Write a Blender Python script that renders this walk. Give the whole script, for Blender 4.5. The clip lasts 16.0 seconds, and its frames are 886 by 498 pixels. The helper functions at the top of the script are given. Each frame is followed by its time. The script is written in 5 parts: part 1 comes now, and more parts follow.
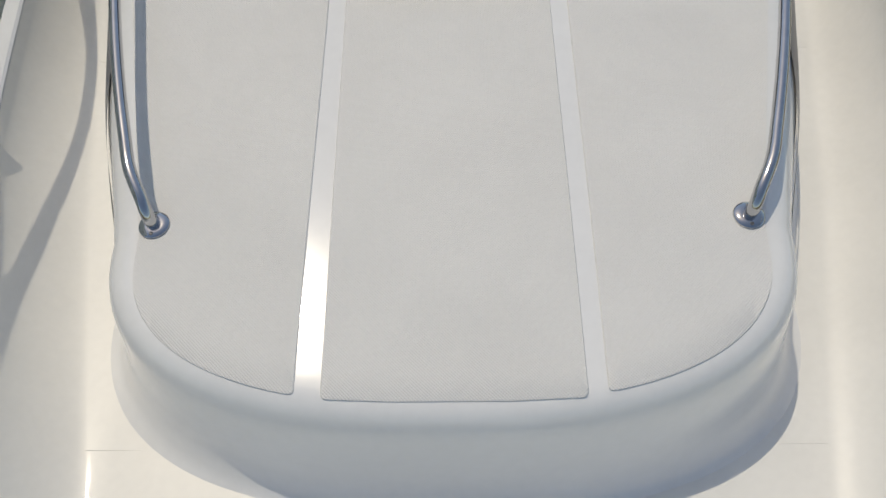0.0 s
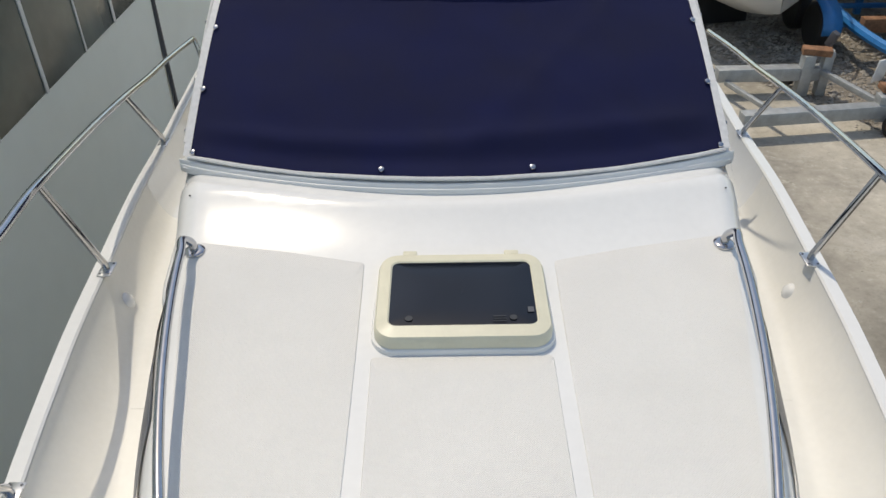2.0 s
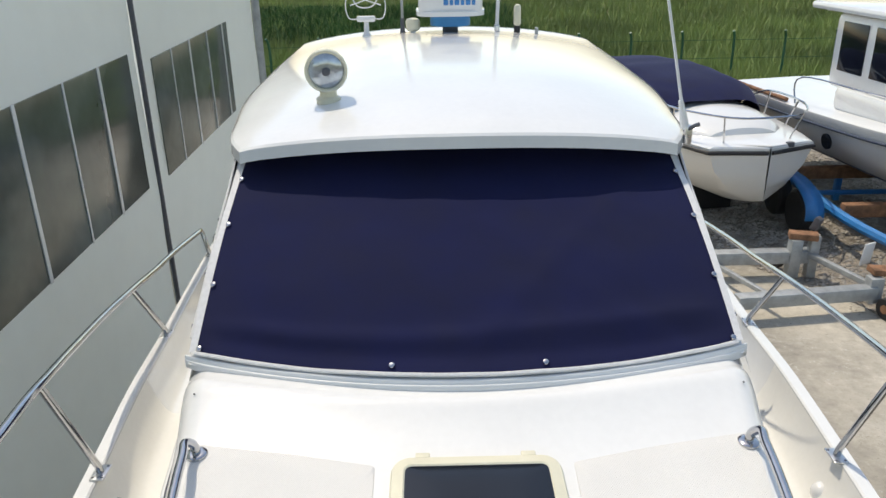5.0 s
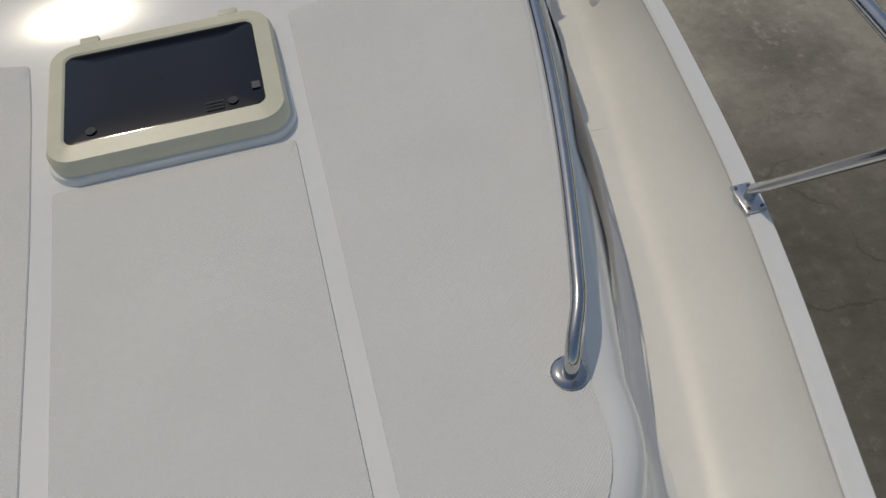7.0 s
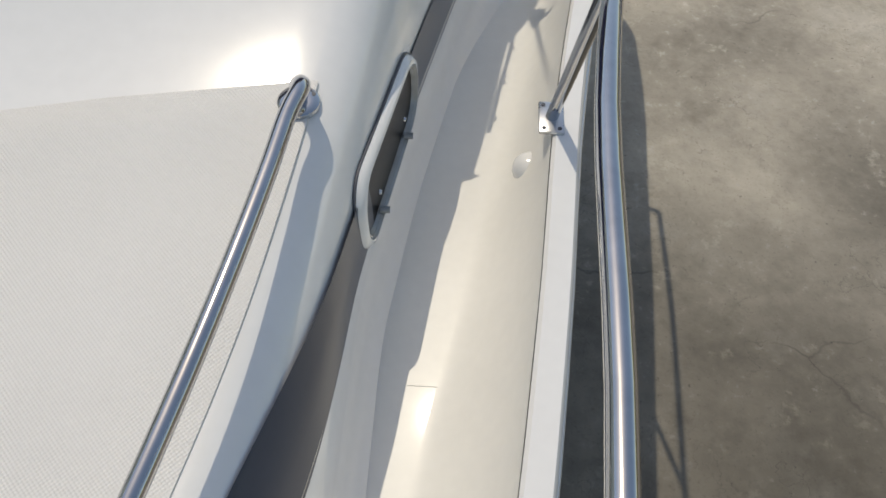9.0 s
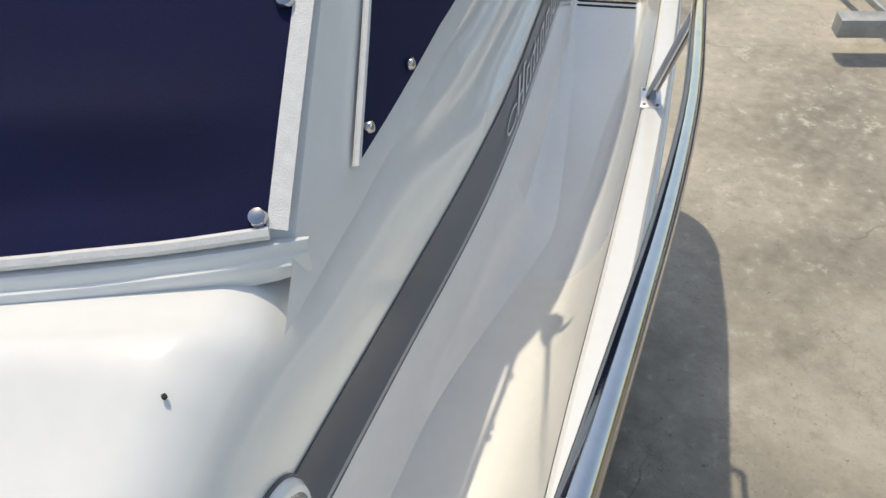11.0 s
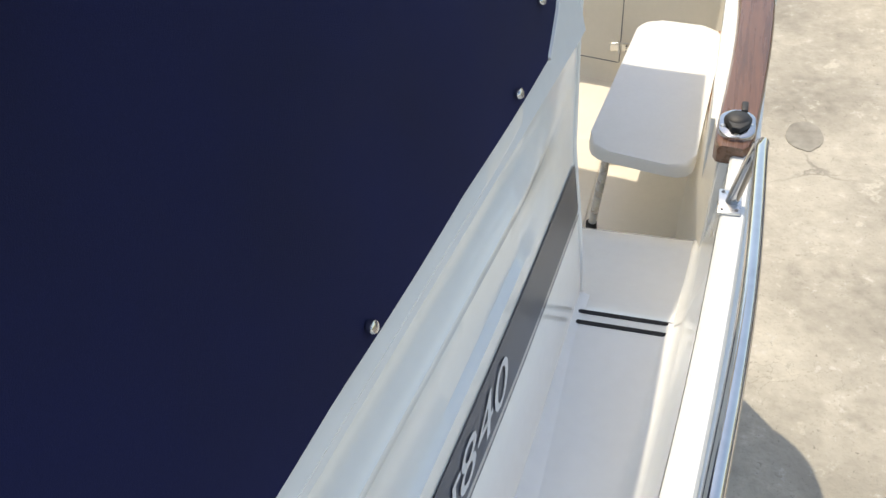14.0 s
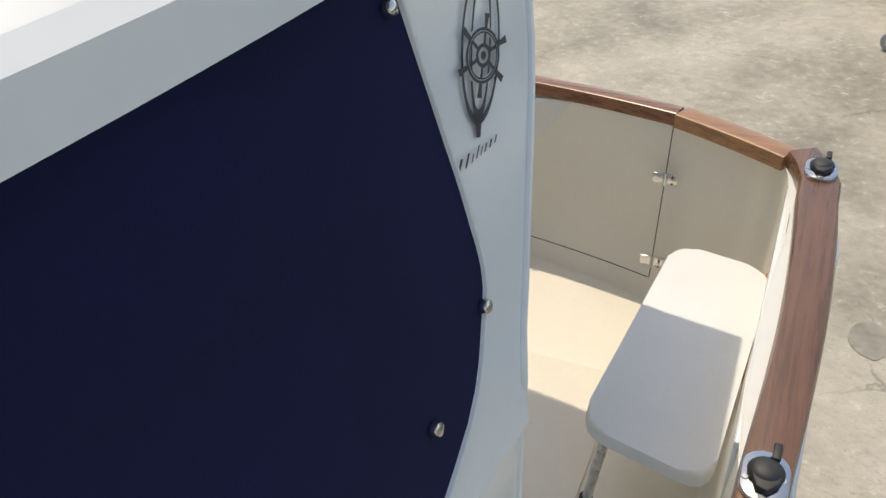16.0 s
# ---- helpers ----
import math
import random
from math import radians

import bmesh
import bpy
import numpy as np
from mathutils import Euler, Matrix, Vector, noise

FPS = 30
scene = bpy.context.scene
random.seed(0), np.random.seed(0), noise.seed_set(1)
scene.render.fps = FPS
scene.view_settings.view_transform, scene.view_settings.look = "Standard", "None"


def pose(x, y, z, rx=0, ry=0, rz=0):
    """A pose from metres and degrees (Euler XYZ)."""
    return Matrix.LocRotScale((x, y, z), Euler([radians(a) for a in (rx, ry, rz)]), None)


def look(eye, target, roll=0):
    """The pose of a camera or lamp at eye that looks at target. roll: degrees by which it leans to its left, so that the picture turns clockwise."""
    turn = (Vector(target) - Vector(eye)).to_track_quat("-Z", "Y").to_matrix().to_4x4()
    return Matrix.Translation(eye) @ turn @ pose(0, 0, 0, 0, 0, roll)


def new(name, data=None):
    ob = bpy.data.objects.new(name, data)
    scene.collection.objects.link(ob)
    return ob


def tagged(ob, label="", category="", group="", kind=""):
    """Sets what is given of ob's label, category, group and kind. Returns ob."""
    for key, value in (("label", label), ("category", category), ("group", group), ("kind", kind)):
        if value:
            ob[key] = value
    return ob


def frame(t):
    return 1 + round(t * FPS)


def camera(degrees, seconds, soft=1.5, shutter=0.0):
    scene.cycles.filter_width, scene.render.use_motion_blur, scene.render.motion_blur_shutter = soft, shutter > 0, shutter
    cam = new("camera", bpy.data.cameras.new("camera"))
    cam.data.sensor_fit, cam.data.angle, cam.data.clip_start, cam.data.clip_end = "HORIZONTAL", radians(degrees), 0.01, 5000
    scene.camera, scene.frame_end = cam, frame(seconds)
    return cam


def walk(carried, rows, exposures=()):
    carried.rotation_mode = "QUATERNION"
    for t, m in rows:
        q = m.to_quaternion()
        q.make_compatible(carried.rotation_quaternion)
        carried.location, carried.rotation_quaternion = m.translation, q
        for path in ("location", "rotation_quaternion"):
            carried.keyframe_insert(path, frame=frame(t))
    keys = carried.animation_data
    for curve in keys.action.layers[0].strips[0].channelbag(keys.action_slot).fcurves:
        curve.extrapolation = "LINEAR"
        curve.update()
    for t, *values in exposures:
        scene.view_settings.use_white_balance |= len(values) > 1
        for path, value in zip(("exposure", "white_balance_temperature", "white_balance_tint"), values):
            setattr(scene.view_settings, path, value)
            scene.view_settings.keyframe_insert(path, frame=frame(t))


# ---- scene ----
cam = camera(59.0, 16.0)
PATH = [
    (0, (0.022, -2.053, 3.348), (-0.024, -0.988, 1.656), -3.0),
    (0.5, (-0.015, -2.064, 3.409), (-0.022, -0.828, 1.837), -0.7),
    (1, (-0.017, -2.06, 3.456), (-0.031, -0.7, 1.99), -0.9),
    (1.5, (-0.026, -2.053, 3.492), (-0.034, -0.559, 2.162), -0.7),
    (2, (-0.036, -2.052, 3.528), (-0.045, -0.43, 2.358), -1.0),
    (2.5, (-0.034, -2.045, 3.543), (-0.042, -0.329, 2.515), -1.2),
    (3, (-0.055, -2.036, 3.549), (-0.046, -0.26, 2.629), -0.9),
    (3.2, (-0.055, -2.047, 3.549), (-0.053, -0.253, 2.665), -0.9),
    (5.3, (-0.095, -1.985, 3.556), (-0.072, -0.141, 2.782), -1.1),
    (5.5, (-0.092, -1.974, 3.54), (-0.058, -0.159, 2.7), -1.6),
    (6, (-0.022, -1.898, 3.427), (0.067, -0.267, 2.273), -3.8),
    (6.5, (0.135, -1.815, 3.309), (0.274, -0.409, 1.894), -5.3),
    (7, (0.294, -1.733, 3.21), (0.508, -0.549, 1.612), -5.7),
    (7.5, (0.443, -1.564, 3.107), (0.727, -0.515, 1.428), -5.8),
    (7.8, (0.519, -1.452, 3.110), (0.794, -0.469, 1.390), -3.9),
    (8, (0.615, -1.423, 3.076), (0.853, -0.357, 1.398), -3.3),
    (8.2, (0.787, -1.339, 3.088), (0.892, -0.276, 1.397), -4.3),
    (10.3, (1.125, -0.637, 2.795), (1.002, 0.695, 1.309), 2.7),
    (10.5, (1.162, -0.6, 2.805), (0.987, 0.758, 1.347), -0.7),
    (10.7, (1.168, -0.495, 2.827), (0.957, 0.867, 1.378), -0.5),
    (11, (1.159, -0.333, 2.837), (0.863, 1.042, 1.415), -2.7),
    (11.5, (1.197, -0.098, 2.824), (0.774, 1.268, 1.427), -3.8),
    (12, (1.249, 0.098, 2.8), (0.777, 1.433, 1.386), -5.4),
    (12.5, (1.281, 0.296, 2.81), (0.837, 1.623, 1.381), -7.2),
    (13, (1.296, 0.497, 2.834), (0.854, 1.82, 1.4), -8.1),
    (13.5, (1.329, 0.719, 2.873), (0.803, 2.03, 1.458), -8.6),
    (14, (1.332, 0.899, 2.882), (0.74, 2.227, 1.51), -9.3),
    (14.5, (1.34, 1.092, 2.89), (0.77, 2.467, 1.553), -8.3),
    (15, (1.34, 1.235, 2.906), (0.763, 2.669, 1.637), -6.0),
    (15.5, (1.342, 1.415, 2.915), (0.671, 2.854, 1.699), -4.7),
    (16, (1.335, 1.513, 2.916), (0.578, 2.931, 1.726), -5.3),
]
walk(cam, [(t, look(eye, target, roll)) for t, eye, target, roll in PATH],
     [(t, e, 7600 if t < 10 else 7900, 8) for t, e in ((0, -0.28), (0.5, -0.16), (1, -0.1), (1.5, -0.02), (2, 0.14), (3, 0.36), (5.3, 0.46), (5.5, 0.4), (6, 0.02), (6.5, -0.48), (7, -0.75), (7.5, -0.65), (8, -0.34), (10.3, 0.08), (11, 0.4), (11.5, 0.68), (12.5, 0.92), (13.5, 0.90), (14.5, 0.88), (15, 0.78), (15.5, 0.48), (16, 0.44))])

# ---- sun, sky ----
SUN = Vector((-0.265, 0.385, 1.0)).normalized()
world = bpy.data.worlds.new("sky")
scene.world = world
world.use_nodes = True
wn = world.node_tree.nodes
sky = wn.new("ShaderNodeTexSky")
sky.sky_type = "NISHITA"
sky.sun_disc = False
sky.sun_elevation = math.asin(SUN.z)
sky.sun_rotation = math.atan2(SUN.x, SUN.y)
world.node_tree.links.new(sky.outputs[0], wn["Background"].inputs[0])
wn["Background"].inputs[1].default_value = 0.15
lamp = bpy.data.lights.new("sun", "SUN")
lamp.energy, lamp.angle, lamp.color = 1.9, radians(0.5), (1.0, 0.96, 0.9)
sun = new("sun", lamp)
sun.rotation_euler = SUN.to_track_quat("Z", "Y").to_euler()


# ---- materials ----
def material(name, color, rough=0.5, metal=0.0, vary=0.0, scale=8.0, fine=90.0, bump=0.0, bump_scale=60.0, coat=0.0, color2=None, stretch=(1, 1, 1)):
    """Paint or stuff with blotches (vary, scale), a finer grain (fine) and relief (bump, bump_scale per metre)."""
    m = bpy.data.materials.new(name)
    m.use_nodes = True
    n, k = m.node_tree.nodes, m.node_tree.links
    b = n["Principled BSDF"]
    b.inputs["Roughness"].default_value = rough
    b.inputs["Metallic"].default_value = metal
    b.inputs["Coat Weight"].default_value = coat
    b.inputs["Coat Roughness"].default_value = 0.08
    b.inputs["Base Color"].default_value = (*color, 1)
    at = n.new("ShaderNodeTexCoord")
    mp = n.new("ShaderNodeMapping")
    mp.inputs["Scale"].default_value = stretch
    k.new(at.outputs["Object"], mp.inputs["Vector"])
    if vary:
        big, small = n.new("ShaderNodeTexNoise"), n.new("ShaderNodeTexNoise")
        big.inputs["Scale"].default_value, small.inputs["Scale"].default_value = scale, fine
        big.inputs["Detail"].default_value = 6
        k.new(mp.outputs[0], big.inputs["Vector"]), k.new(mp.outputs[0], small.inputs["Vector"])
        mean = n.new("ShaderNodeMath")
        mean.operation = "MULTIPLY_ADD"
        mean.inputs[1].default_value = 0.35
        k.new(small.outputs["Fac"], mean.inputs[0]), k.new(big.outputs["Fac"], mean.inputs[2])
        ramp = n.new("ShaderNodeValToRGB")
        lo = color2 or tuple(c * (1 - vary) for c in color)
        hi = tuple(min(1, c * (1 + 0.5 * vary)) for c in color)
        ramp.color_ramp.elements[0].position, ramp.color_ramp.elements[0].color = 0.42, (*lo, 1)
        ramp.color_ramp.elements[1].position, ramp.color_ramp.elements[1].color = 0.92, (*hi, 1)
        k.new(mean.outputs[0], ramp.inputs[0]), k.new(ramp.outputs[0], b.inputs["Base Color"])
        rr = n.new("ShaderNodeMath")
        rr.operation = "MULTIPLY_ADD"
        rr.inputs[1].default_value, rr.inputs[2].default_value = 0.25 * rough, rough * 0.87
        k.new(big.outputs["Fac"], rr.inputs[0]), k.new(rr.outputs[0], b.inputs["Roughness"])
    if bump:
        rel, bn = n.new("ShaderNodeTexNoise"), n.new("ShaderNodeBump")
        rel.inputs["Scale"].default_value, rel.inputs["Detail"].default_value = bump_scale, 5
        bn.inputs["Distance"].default_value = bump
        k.new(mp.outputs[0], rel.inputs["Vector"]), k.new(rel.outputs["Fac"], bn.inputs["Height"]), k.new(bn.outputs[0], b.inputs["Normal"])
    return m


def checker_relief(m, pitch, depth):
    """Fine moulded diamonds, a crossed pair of ridges, for non-skid panels."""
    n, k = m.node_tree.nodes, m.node_tree.links
    at, bn, add = n.new("ShaderNodeTexCoord"), n.new("ShaderNodeBump"), n.new("ShaderNodeMath")
    for i, turn in enumerate((45, -45)):
        mp, wave = n.new("ShaderNodeMapping"), n.new("ShaderNodeTexWave")
        mp.inputs["Rotation"].default_value = (0, 0, radians(turn))
        wave.inputs["Scale"].default_value = 0.314 / pitch
        k.new(at.outputs["Object"], mp.inputs["Vector"]), k.new(mp.outputs[0], wave.inputs["Vector"]), k.new(wave.outputs["Fac"], add.inputs[i])
    bn.inputs["Distance"].default_value = depth
    k.new(add.outputs[0], bn.inputs["Height"]), k.new(bn.outputs[0], n["Principled BSDF"].inputs["Normal"])


GEL = material("white_gelcoat", (0.80, 0.80, 0.785), 0.15, vary=0.05, scale=2.5, fine=40, coat=0.4)
DECKGEL = material("deck_gelcoat", (0.80, 0.785, 0.735), 0.42, vary=0.06, scale=3, fine=50, coat=0.08)
CLEAR = material("clear_acrylic_ledge", (0.30, 0.31, 0.31), 0.08, vary=0.2, scale=20, coat=0.6)
TEAK_PALE = material("sun_bleached_teak", (0.40, 0.19, 0.085), 0.32, vary=0.4, scale=16, fine=90, coat=0.3, stretch=(0.3, 3, 5))
EMBLEM = material("slate_vinyl", (0.035, 0.042, 0.055), 0.3, vary=0.1, scale=10)
CREAM = material("cream_gelcoat", (0.83, 0.775, 0.675), 0.3, vary=0.06, scale=3, fine=50, coat=0.2)
NONSKID = material("nonskid_gelcoat", (0.735, 0.725, 0.70), 0.5, vary=0.05, scale=4, fine=120)
checker_relief(NONSKID, 0.0042, 0.0004)
DECKSKID = material("nonskid_deck", (0.72, 0.70, 0.64), 0.5, vary=0.05, scale=4, fine=120)
HULL = material("hull_gelcoat", (0.72, 0.71, 0.69), 0.25, vary=0.06, scale=1.5, coat=0.3)
NAVY = material("navy_canvas", (0.0068, 0.0095, 0.049), 0.95, vary=0.25, scale=5, fine=300, bump=0.0006, bump_scale=900)
nb = NAVY.node_tree.nodes["Principled BSDF"]
nb.inputs["Sheen Weight"].default_value, nb.inputs["Sheen Roughness"].default_value, nb.inputs["Sheen Tint"].default_value = 0.12, 0.35, (0.5, 0.55, 0.8, 1)
nb.inputs["Specular IOR Level"].default_value = 0.3
HEM = material("white_hem", (0.72, 0.72, 0.72), 0.7, vary=0.1, scale=60, bump=0.001, bump_scale=500)
STEEL = material("stainless_steel", (0.56, 0.56, 0.57), 0.1, metal=1.0, vary=0.1, scale=20)
PLATE = material("brushed_plate", (0.66, 0.66, 0.66), 0.28, metal=1.0, vary=0.15, scale=30)
TEAK = material("varnished_teak", (0.185, 0.085, 0.046), 0.28, vary=0.42, scale=16, fine=90, coat=0.4, stretch=(5, 0.22, 5))
TEAK_ACROSS = material("varnished_teak_across", (0.26, 0.105, 0.05), 0.28, vary=0.42, scale=16, fine=90, coat=0.4, stretch=(0.22, 5, 5))
STRIPE = material("slate_stripe", (0.036, 0.047, 0.074), 0.3, vary=0.1, scale=4, coat=0.05)
LETTER = material("white_letter", (0.6, 0.62, 0.66), 0.4)
BLACK = material("black_rubber", (0.02, 0.02, 0.022), 0.55, vary=0.3, scale=30)
GREYPLASTIC = material("grey_plastic", (0.09, 0.095, 0.11), 0.4, vary=0.2, scale=25)
IVORY = material("aged_ivory_plastic", (0.72, 0.69, 0.54), 0.4, vary=0.08, scale=10)
SMOKE = material("smoked_acrylic", (0.008, 0.011, 0.018), 0.1, vary=0.3, scale=6)
DARKPANE = material("dark_pane", (0.012, 0.012, 0.013), 0.3, vary=0.3, scale=8)
DARKPANE.node_tree.nodes["Principled BSDF"].inputs["Specular IOR Level"].default_value = 0.1
DARKMARK = material("faint_print", (0.03, 0.034, 0.04), 0.4)
DARK = material("dark_gap", (0.012, 0.012, 0.014), 0.8)
CUSHION = material("white_seat", (0.78, 0.78, 0.77), 0.45, vary=0.05, scale=5, bump=0.0005, bump_scale=300)
CONCRETE = material("concrete", (0.47, 0.43, 0.36), 0.85, vary=0.5, scale=0.9, fine=14, bump=0.006, bump_scale=35)
STAIN = material("stained_concrete", (0.34, 0.315, 0.27), 0.85, vary=0.45, scale=3, fine=20, bump=0.004, bump_scale=35)
GRAVELM = material("gravel", (0.33, 0.29, 0.24), 0.9, vary=0.6, scale=6, fine=60, bump=0.03, bump_scale=40)
STONE = material("gravel_stone", (0.36, 0.33, 0.29), 0.9, vary=0.5, scale=5, fine=40)
EARTH = material("field_earth", (0.16, 0.15, 0.055), 0.95, vary=0.5, scale=0.5, fine=5, bump=0.04, bump_scale=8)
GRASS = material("grass_blade", (0.27, 0.34, 0.10), 0.7, vary=0.6, scale=0.3, fine=3)
CROP = material("crop_leaf", (0.06, 0.15, 0.03), 0.7, vary=0.5, scale=0.5, fine=4)
PVC = material("grey_pvc_sheet", (0.78, 0.82, 0.80), 0.38, vary=0.12, scale=0.7, fine=5)
FILM = material("murky_window_film", (0.13, 0.15, 0.13), 0.16, vary=0.55, scale=1.2, fine=5)
GALV = material("galvanised_steel", (0.4, 0.42, 0.43), 0.5, metal=0.4, vary=0.25, scale=12)
BLUE = material("blue_trailer_paint", (0.03, 0.22, 0.55), 0.35, vary=0.2, scale=6)
RUST = material("weathered_wood_rust", (0.30, 0.15, 0.08), 0.8, vary=0.6, scale=10, bump=0.004)
GREEN = material("green_fence_paint", (0.02, 0.11, 0.05), 0.4, vary=0.2)
SKYBLUE = material("blue_plastic", (0.04, 0.28, 0.6), 0.4, vary=0.15)
LENS = material("lamp_glass", (0.5, 0.55, 0.6), 0.05, metal=0.6, vary=0.3, scale=30)
PURPLE = material("purple_trim", (0.25, 0.13, 0.25), 0.6, vary=0.2)


def crack_layer(m, scale, width, amount, tone, seed):
    """Thin wandering cracks: the borders of distorted cells, broken up by noise."""
    n, k = m.node_tree.nodes, m.node_tree.links
    at, warp, add, cell, ramp, gate, mul, mix = (n.new("ShaderNode" + s) for s in ("TexCoord", "TexNoise", "VectorMath", "TexVoronoi", "MapRange", "TexNoise", "Math", "Mix"))
    warp.inputs["Scale"].default_value, warp.inputs["Detail"].default_value = scale * 2.5, 8
    add.operation = "MULTIPLY_ADD"
    add.inputs[1].default_value = (0.55, 0.55, 0.55)
    k.new(at.outputs["Object"], warp.inputs["Vector"]), k.new(warp.outputs["Color"], add.inputs[0]), k.new(at.outputs["Object"], add.inputs[2])
    cell.feature = "DISTANCE_TO_EDGE"
    cell.inputs["Scale"].default_value = scale
    k.new(add.outputs[0], cell.inputs["Vector"]), k.new(cell.outputs["Distance"], ramp.inputs[0])
    ramp.inputs["From Min"].default_value, ramp.inputs["From Max"].default_value = 0.0, width
    ramp.inputs["To Min"].default_value, ramp.inputs["To Max"].default_value = 1.0, 0.0
    gate.inputs["Scale"].default_value, gate.inputs["Detail"].default_value = 1.3 + seed, 3
    gm = n.new("ShaderNodeMapRange")
    gm.inputs["From Min"].default_value, gm.inputs["From Max"].default_value = 0.5, 0.62
    gm.inputs["To Max"].default_value = amount
    k.new(at.outputs["Object"], gate.inputs["Vector"]), k.new(gate.outputs["Fac"], gm.inputs[0])
    mul.operation = "MULTIPLY"
    k.new(ramp.outputs[0], mul.inputs[0]), k.new(gm.outputs[0], mul.inputs[1])
    mix.data_type = "RGBA"
    mix.inputs[7].default_value = (*tone, 1)
    paint = n["Principled BSDF"].inputs["Base Color"]
    k.new(mul.outputs[0], mix.inputs[0]), k.new(paint.links[0].from_socket, mix.inputs[6]), k.new(mix.outputs[2], paint)


def speckle_layer(m, scale, low, high, amount, tone):
    """Patches where a fine noise passes a threshold: pale scuffs or dark pits."""
    n, k = m.node_tree.nodes, m.node_tree.links
    at, tex, rng_, mix = (n.new("ShaderNode" + s) for s in ("TexCoord", "TexNoise", "MapRange", "Mix"))
    tex.inputs["Scale"].default_value, tex.inputs["Detail"].default_value, tex.inputs["Roughness"].default_value = scale, 9, 0.7
    rng_.inputs["From Min"].default_value, rng_.inputs["From Max"].default_value, rng_.inputs["To Max"].default_value = low, high, amount
    mix.data_type = "RGBA"
    mix.inputs[7].default_value = (*tone, 1)
    paint = n["Principled BSDF"].inputs["Base Color"]
    k.new(at.outputs["Object"], tex.inputs["Vector"]), k.new(tex.outputs["Fac"], rng_.inputs[0])
    k.new(rng_.outputs[0], mix.inputs[0]), k.new(paint.links[0].from_socket, mix.inputs[6]), k.new(mix.outputs[2], paint)


speckle_layer(CONCRETE, 2.2, 0.56, 0.72, 0.55, (0.56, 0.53, 0.47))
speckle_layer(CONCRETE, 3.1, 0.58, 0.70, 0.45, (0.22, 0.20, 0.16))
speckle_layer(CONCRETE, 7.0, 0.55, 0.68, 0.4, (0.30, 0.275, 0.23))
speckle_layer(CONCRETE, 14.0, 0.60, 0.68, 0.7, (0.60, 0.57, 0.52))
speckle_layer(CONCRETE, 26.0, 0.63, 0.69, 0.85, (0.16, 0.15, 0.13))
speckle_layer(CONCRETE, 5.0, 0.60, 0.66, 0.6, (0.62, 0.58, 0.49))
speckle_layer(CONCRETE, 60.0, 0.56, 0.68, 0.5, (0.25, 0.23, 0.19))
crack_layer(CONCRETE, 0.55, 0.004, 0.6, (0.14, 0.13, 0.11), 0.0)
crack_layer(CONCRETE, 2.2, 0.008, 0.6, (0.2, 0.185, 0.155), 1.0)
# thin sheeting lets some light through
pn, pk = PVC.node_tree.nodes, PVC.node_tree.links
glow, both = pn.new("ShaderNodeBsdfTranslucent"), pn.new("ShaderNodeMixShader")
glow.inputs[0].default_value, both.inputs[0].default_value = (0.85, 0.88, 0.86, 1), 0.5
pk.new(pn["Principled BSDF"].outputs[0], both.inputs[1]), pk.new(glow.outputs[0], both.inputs[2]), pk.new(both.outputs[0], pn["Material Output"].inputs[0])
# the yard's colour drops to about a third towards the bow, noise-edged
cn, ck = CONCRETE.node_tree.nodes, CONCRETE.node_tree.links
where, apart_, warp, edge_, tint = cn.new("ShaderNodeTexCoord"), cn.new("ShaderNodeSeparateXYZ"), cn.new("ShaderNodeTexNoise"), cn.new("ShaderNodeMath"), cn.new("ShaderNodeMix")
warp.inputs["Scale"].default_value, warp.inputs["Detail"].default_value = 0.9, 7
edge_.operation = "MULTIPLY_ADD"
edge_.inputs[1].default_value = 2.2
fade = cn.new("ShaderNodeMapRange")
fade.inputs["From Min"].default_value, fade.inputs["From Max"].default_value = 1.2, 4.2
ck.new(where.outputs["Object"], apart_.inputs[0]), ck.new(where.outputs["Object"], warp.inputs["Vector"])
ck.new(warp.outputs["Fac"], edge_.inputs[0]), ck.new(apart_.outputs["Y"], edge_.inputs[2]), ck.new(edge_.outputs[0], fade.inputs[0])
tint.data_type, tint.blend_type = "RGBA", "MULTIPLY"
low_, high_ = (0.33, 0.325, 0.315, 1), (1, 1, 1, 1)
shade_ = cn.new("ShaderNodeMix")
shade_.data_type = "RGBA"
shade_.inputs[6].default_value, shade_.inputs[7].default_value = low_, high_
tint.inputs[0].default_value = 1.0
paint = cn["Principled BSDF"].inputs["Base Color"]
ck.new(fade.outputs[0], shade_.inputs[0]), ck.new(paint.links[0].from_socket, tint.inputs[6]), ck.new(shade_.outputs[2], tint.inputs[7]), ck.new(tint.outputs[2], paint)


# ---- builders ----
def curve(keys):
    """A smooth function through (place, value) pairs."""
    xs, ys = np.array([k[0] for k in keys], float), np.array([k[1] for k in keys], float)
    d = np.gradient(ys, xs)

    def value(x):
        x = min(max(x, xs[0]), xs[-1])
        i = min(int(np.searchsorted(xs, x, "right")) - 1, len(xs) - 2)
        h = xs[i + 1] - xs[i]
        s = (x - xs[i]) / h
        return float((2 * s**3 - 3 * s**2 + 1) * ys[i] + (s**3 - 2 * s**2 + s) * h * d[i] + (3 * s**2 - 2 * s**3) * ys[i + 1] + (s**3 - s**2) * h * d[i + 1])
    return value


def thing(name, label, category, at=(0, 0, 0), turn=0, group="", kind=""):
    ob = new(name)
    ob.matrix_world = pose(*at, 0, 0, turn)
    return tagged(ob, label, category, group, kind)


